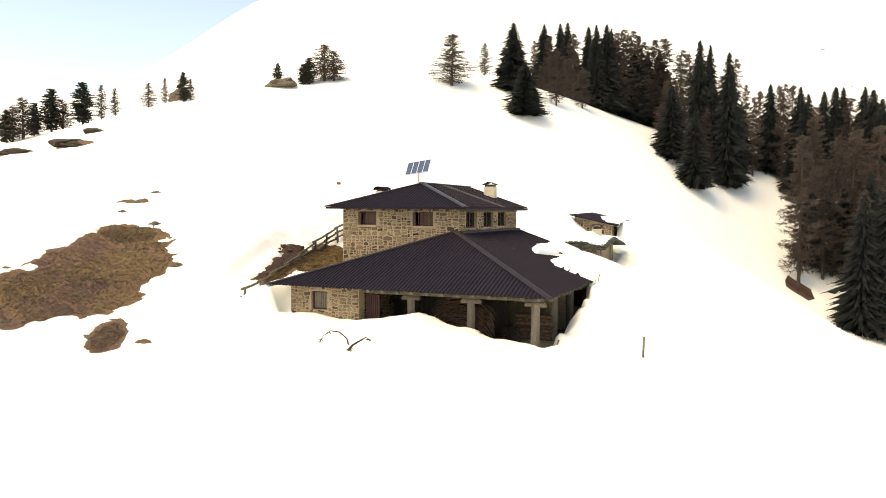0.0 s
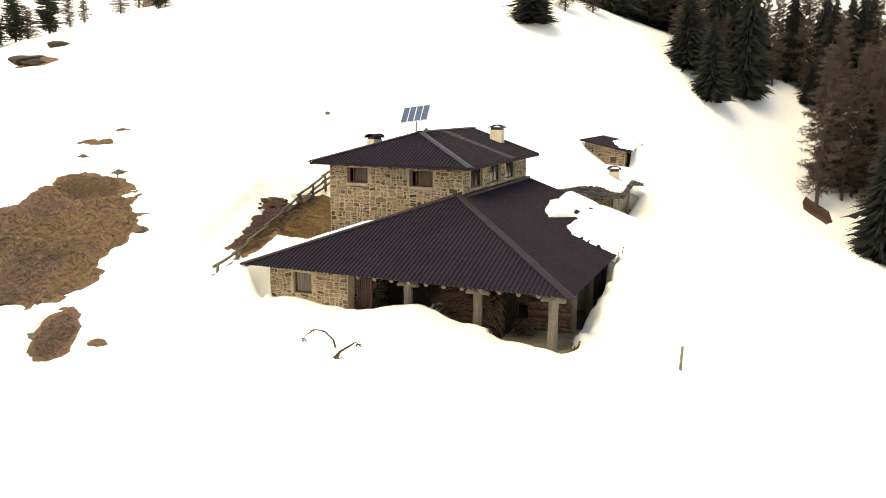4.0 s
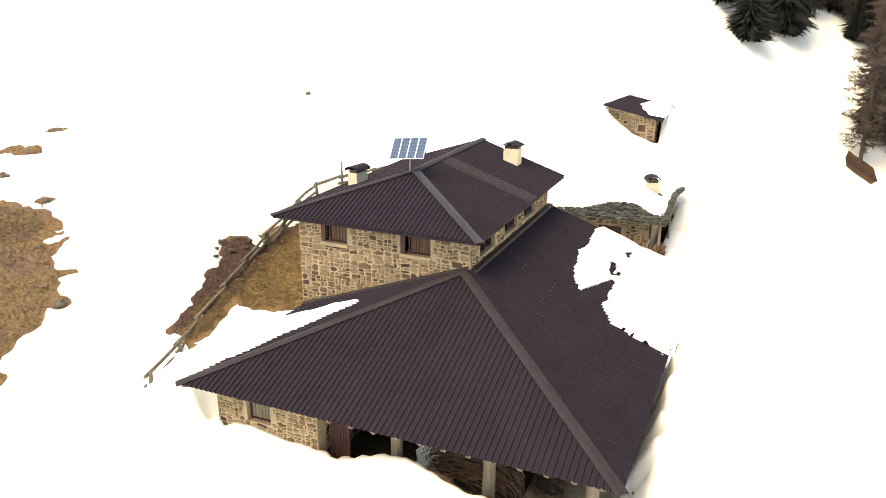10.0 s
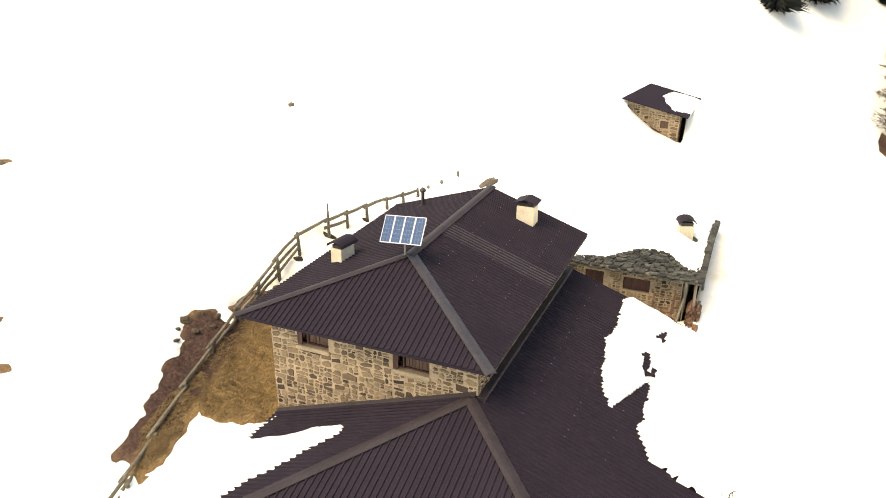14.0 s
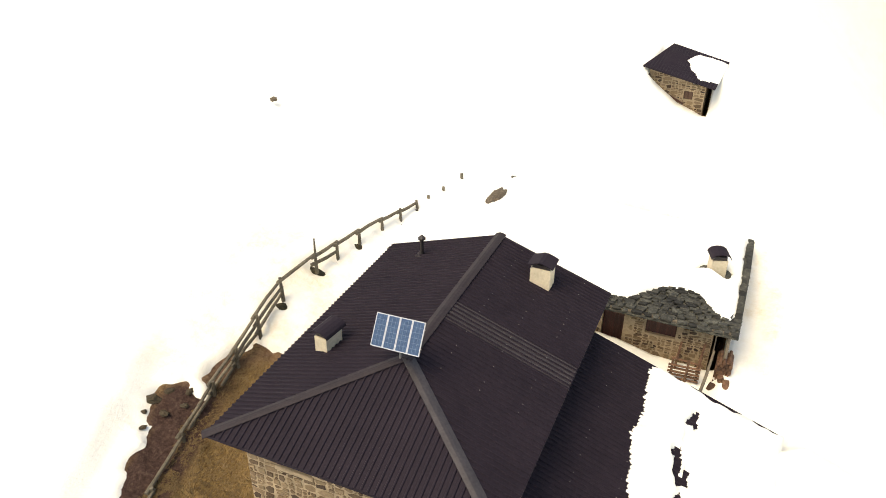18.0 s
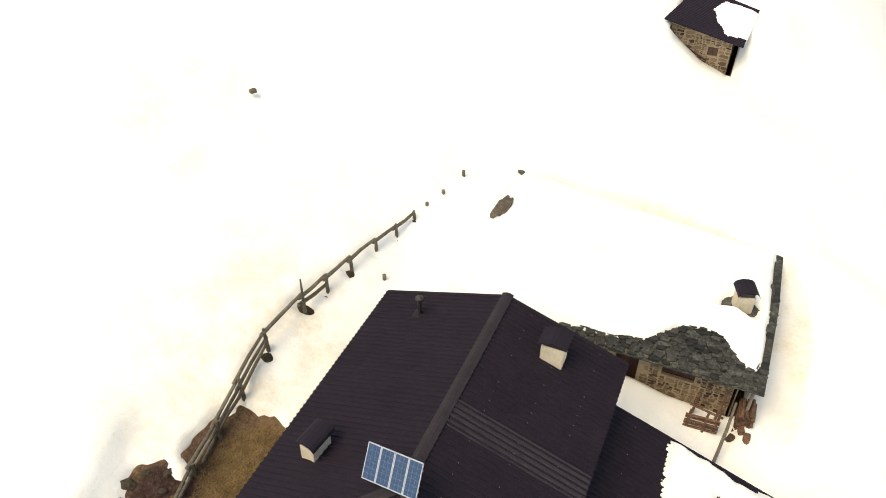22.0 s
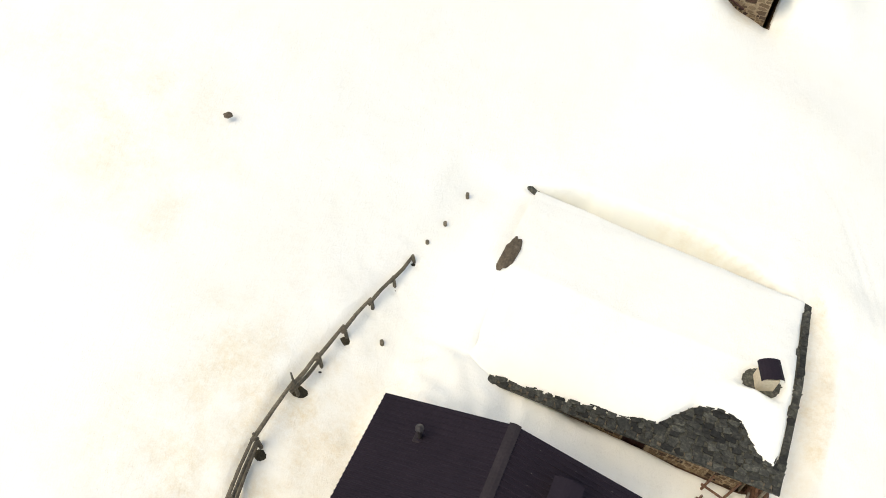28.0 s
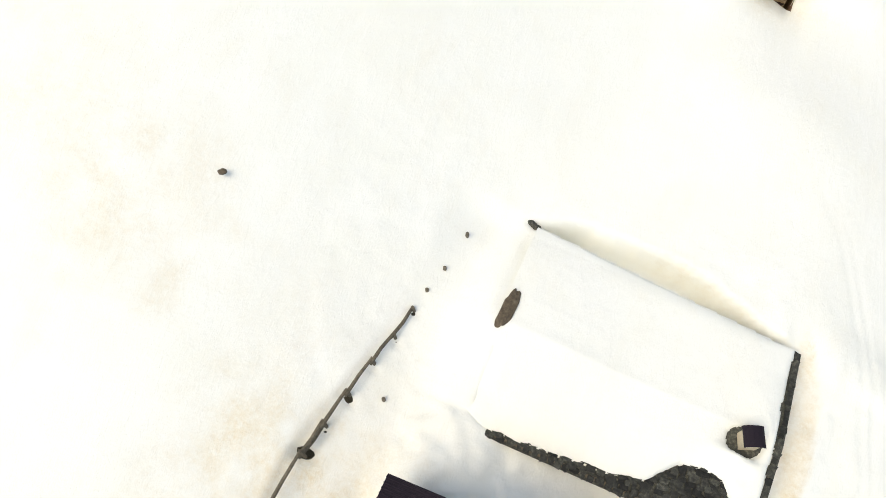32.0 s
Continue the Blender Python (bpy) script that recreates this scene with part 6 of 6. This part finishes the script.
rock(-11.0, 19.85, 0.2, 0.12, 0.12, 40, 1, "small dark rock poking through the snow", 7.4)
rock(-36.8, 47.7, 4.2, 1.6, 0.75, -32, 2, "long brown rock outcrop on the snowy crest")
rock(-53.5, 47.0, 2.6, 1.4, 1.5, -32, 3, "grey boulder on the skyline")
for k, (x, y, r, turn) in enumerate(((-5.0, 2.75, 0.42, 10), (-4.7, 3.3, 0.30, 50), (-4.1, 3.65, 0.24, 80), (-4.95, 2.2, 0.2, 30), (-4.3, 2.5, 0.26, 0), (-4.55, 1.7, 0.18, 60), (-3.9, 3.1, 0.2, 20))):
    rock(x, y, r * 0.7, r * 0.5, r * 0.36, turn, 4 + k, "dark clod of earth on the melting bank", at_land(x, y) - 0.12, CLOD, "earth_clod")
rock(1.55, 20.25, 0.3, 0.95, 0.16, -6, 8, "bare brown roof slab showing through the byre snow", 4.06, ROCK, "roof_slab")
rock(0.95, 25.0, 0.34, 0.16, 0.14, -20, 9, "dark slate corner of the byre roof poking out of snow", 2.9, SLATE, "roof_slab")
rock(1.25, 24.92, 0.2, 0.14, 0.1, 10, 10, "small dark slate lying at the byre roof corner", 2.86, SLATE, "roof_slab")
for k, (x, y, a) in enumerate(((-54, 17.4, 1.6), (-51.5, 19.2, 1.1), (-47.5, 22.6, 1.3), (-45.2, 21.2, 0.9), (-50, 28.6, 1.0), (-56, 16.0, 1.2))):
    rock(x, y, a * 1.5, a * 0.8, a * 0.45, 30 + 12 * k, 40 + k, "dark rock outcrop on the snowy ridge", at_land(x, y) - 0.15, CLOD)
bare_rng = random.Random(77)
for k in range(40):
    x, y = bare_rng.uniform(-21, -7), bare_rng.uniform(-16, 1)
    if max(float(oval(np.array(x), np.array(y), *o)) for o in BARE[:3]) > 0.6:
        s = bare_rng.uniform(0.06, 0.2)
        rock(x, y, s * 1.3, s, s * 0.7, bare_rng.uniform(0, 180), k + 20, "brown stone lying in dry heath", at_land(x, y) - 0.24)
for k, (x, y) in enumerate(((-19.1, 4.2), (-19.7, 6.7), (-18.2, 1.8), (-7.75, -4.25), (-14.5, 1.15), (-4.3, -13.8))):
    rock(x, y, 0.36, 0.22, 0.2, 35 * k, 90 + k, "low brown rock melting out of snow", at_land(x, y) - 0.2)


def sapling(points, radius, tufts, label, seed):
    e = empty("bent_sapling", points[0])
    tagged(e, label, "sapling")
    o = Vector(points[0])
    tube("stem", [Vector(p) - o for p in points], [radius * (1 - 0.7 * i / (len(points) - 1)) for i in range(len(points))], CLOD, e, 6, 0.1, seed)
    rng = random.Random(seed)
    for at, n, l in tufts:
        at = Vector(at) - o
        for k in range(n):
            d = Vector((rng.uniform(-1, 1), rng.uniform(-1, 1), rng.uniform(-1, 0.4))).normalized() * l * rng.uniform(0.5, 1)
            tube("twig", [at, at + d * 0.6 + Vector((0, 0, -0.02)), at + d + Vector((0, 0, -0.06))], [0.016, 0.012, 0.005], CLOD, e, 4, 0, k)


sapling([(7.25, -9.75, -1.1), (7.1, -9.65, -0.85), (6.6, -9.45, -0.62), (6.1, -9.4, -0.6), (5.75, -9.5, -0.85), (5.65, -9.55, -1.02)], 0.045,
        [((5.66, -9.55, -1.0), 12, 0.22), ((6.0, -9.4, -0.66), 5, 0.25)], "thin bare sapling bent to the snow", 1)
sapling([(7.72, -10.6, -1.2), (7.9, -10.5, -0.95), (8.2, -10.3, -0.75), (8.38, -10.15, -0.62), (8.5, -10.1, -0.72)], 0.06,
        [((8.46, -10.1, -0.7), 14, 0.2), ((7.8, -10.55, -1.05), 12, 0.3)], "broken sapling with a twiggy tuft in snow", 2)


sapling([(16.05, 2.4, 1.0), (16.08, 2.36, 1.4), (16.16, 2.3, 1.55), (16.28, 2.25, 1.62)], 0.022,
        [((16.14, 2.3, 1.5), 3, 0.12)], "bare twig poking out beside the porch eave", 3)


# ---- dry grass ----
def tufts(name, label, areas, count, height, seed, mat):
    """Tussocks of dry blades on the bare ground, all one mesh."""
    rng = random.Random(seed)
    xs, ys = [], []
    while len(xs) < count:
        cx, cy, a, b, turn = rng.choice(areas)
        u, v = rng.uniform(-1, 1), rng.uniform(-1, 1)
        if u * u + v * v > 1:
            continue
        c, s = math.cos(radians(turn)), math.sin(radians(turn))
        xs.append(cx + u * a * c - v * b * s)
        ys.append(cy + u * a * s + v * b * c)
    X, Y = np.array([xs]), np.array([ys])
    ok = (bare(X, Y)[0] > 0.25) & (indoors(X, Y)[0] < 0.1)
    Z = snow_top(X, Y)[0] - 0.2 + 0.13 * fbm(X, Y, 1.0, 4, 61)[0] + 0.05 * fbm(X, Y, 0.45, 2, 62)[0] + 0.10 * fbm(X * 0.6, Y * 1.5, 0.9, 2, 63)[0]
    verts, faces = [], []
    for x, y, z, good in zip(xs, ys, Z, ok):
        if not good:
            continue
        for k in range(5):
            a, h = rng.uniform(0, math.tau), height * rng.uniform(0.5, 1.2)
            lean = Vector((math.cos(a) * 0.9 + 0.35, math.sin(a) * 0.9 - 0.5, 0)) * h
            w = Vector((-math.sin(a), math.cos(a), 0)) * 0.018
            p = Vector((x, y, z - 0.03))
            b = len(verts)
            verts += [p - w, p + w, p + lean * 0.5 + Vector((0, 0, h * 0.55)) + w * 0.6, p + lean * 0.5 + Vector((0, 0, h * 0.55)) - w * 0.6, p + lean + Vector((0, 0, h * 0.45))]
            faces += [(b, b + 1, b + 2, b + 3), (b + 3, b + 2, b + 4)]
    ob = mesh_object(name, verts, faces, mat, None)
    tagged(ob, label, "grass", kind="stuff")


tufts("dry_grass", "flattened straw-coloured grass beside the house wall", [YARD[0], YARD[0], YARD[2]], 9000, 0.10, 1, STRAW)
tufts("dry_heath", "brown dry heath tussocks on the thawed slope", BARE[:1] * 5 + BARE[1:2] * 3 + BARE[2:4], 8000, 0.14, 2, HEATHER)


# rocks on the far mountainside
far_rng = random.Random(5)
for k in range(14):
    az, d = radians(far_rng.uniform(-5, 4)), far_rng.uniform(330, 480)
    x, y = 24 - math.sin(az) * d, -40 + math.cos(az) * d
    rock(x, y, far_rng.uniform(0.5, 1.7), 0.5, 0.22, far_rng.uniform(0, 180), 120 + k, "dark rock on the distant snowy mountainside")
mast = empty("radio_mast", (-13.4, 75.5, at_land(-13.4, 75.5)))
tagged(mast, "slender pale lattice mast behind the crest", "mast")
for k in range(3):
    a = math.tau * k / 3
    tube("leg", [(math.cos(a) * 0.35, math.sin(a) * 0.35, -0.5), (math.cos(a) * 0.08, math.sin(a) * 0.08, 6.0)], 0.04, ALU, mast, 5)
for k in range(8):
    r = 0.33 - 0.033 * k
    tube("brace", [(r, 0, 0.3 + k * 0.7), (-r * 0.5, r * 0.87, 0.7 + k * 0.7), (-r * 0.5, -r * 0.87, 0.9 + k * 0.7)], 0.02, ALU, mast, 4)
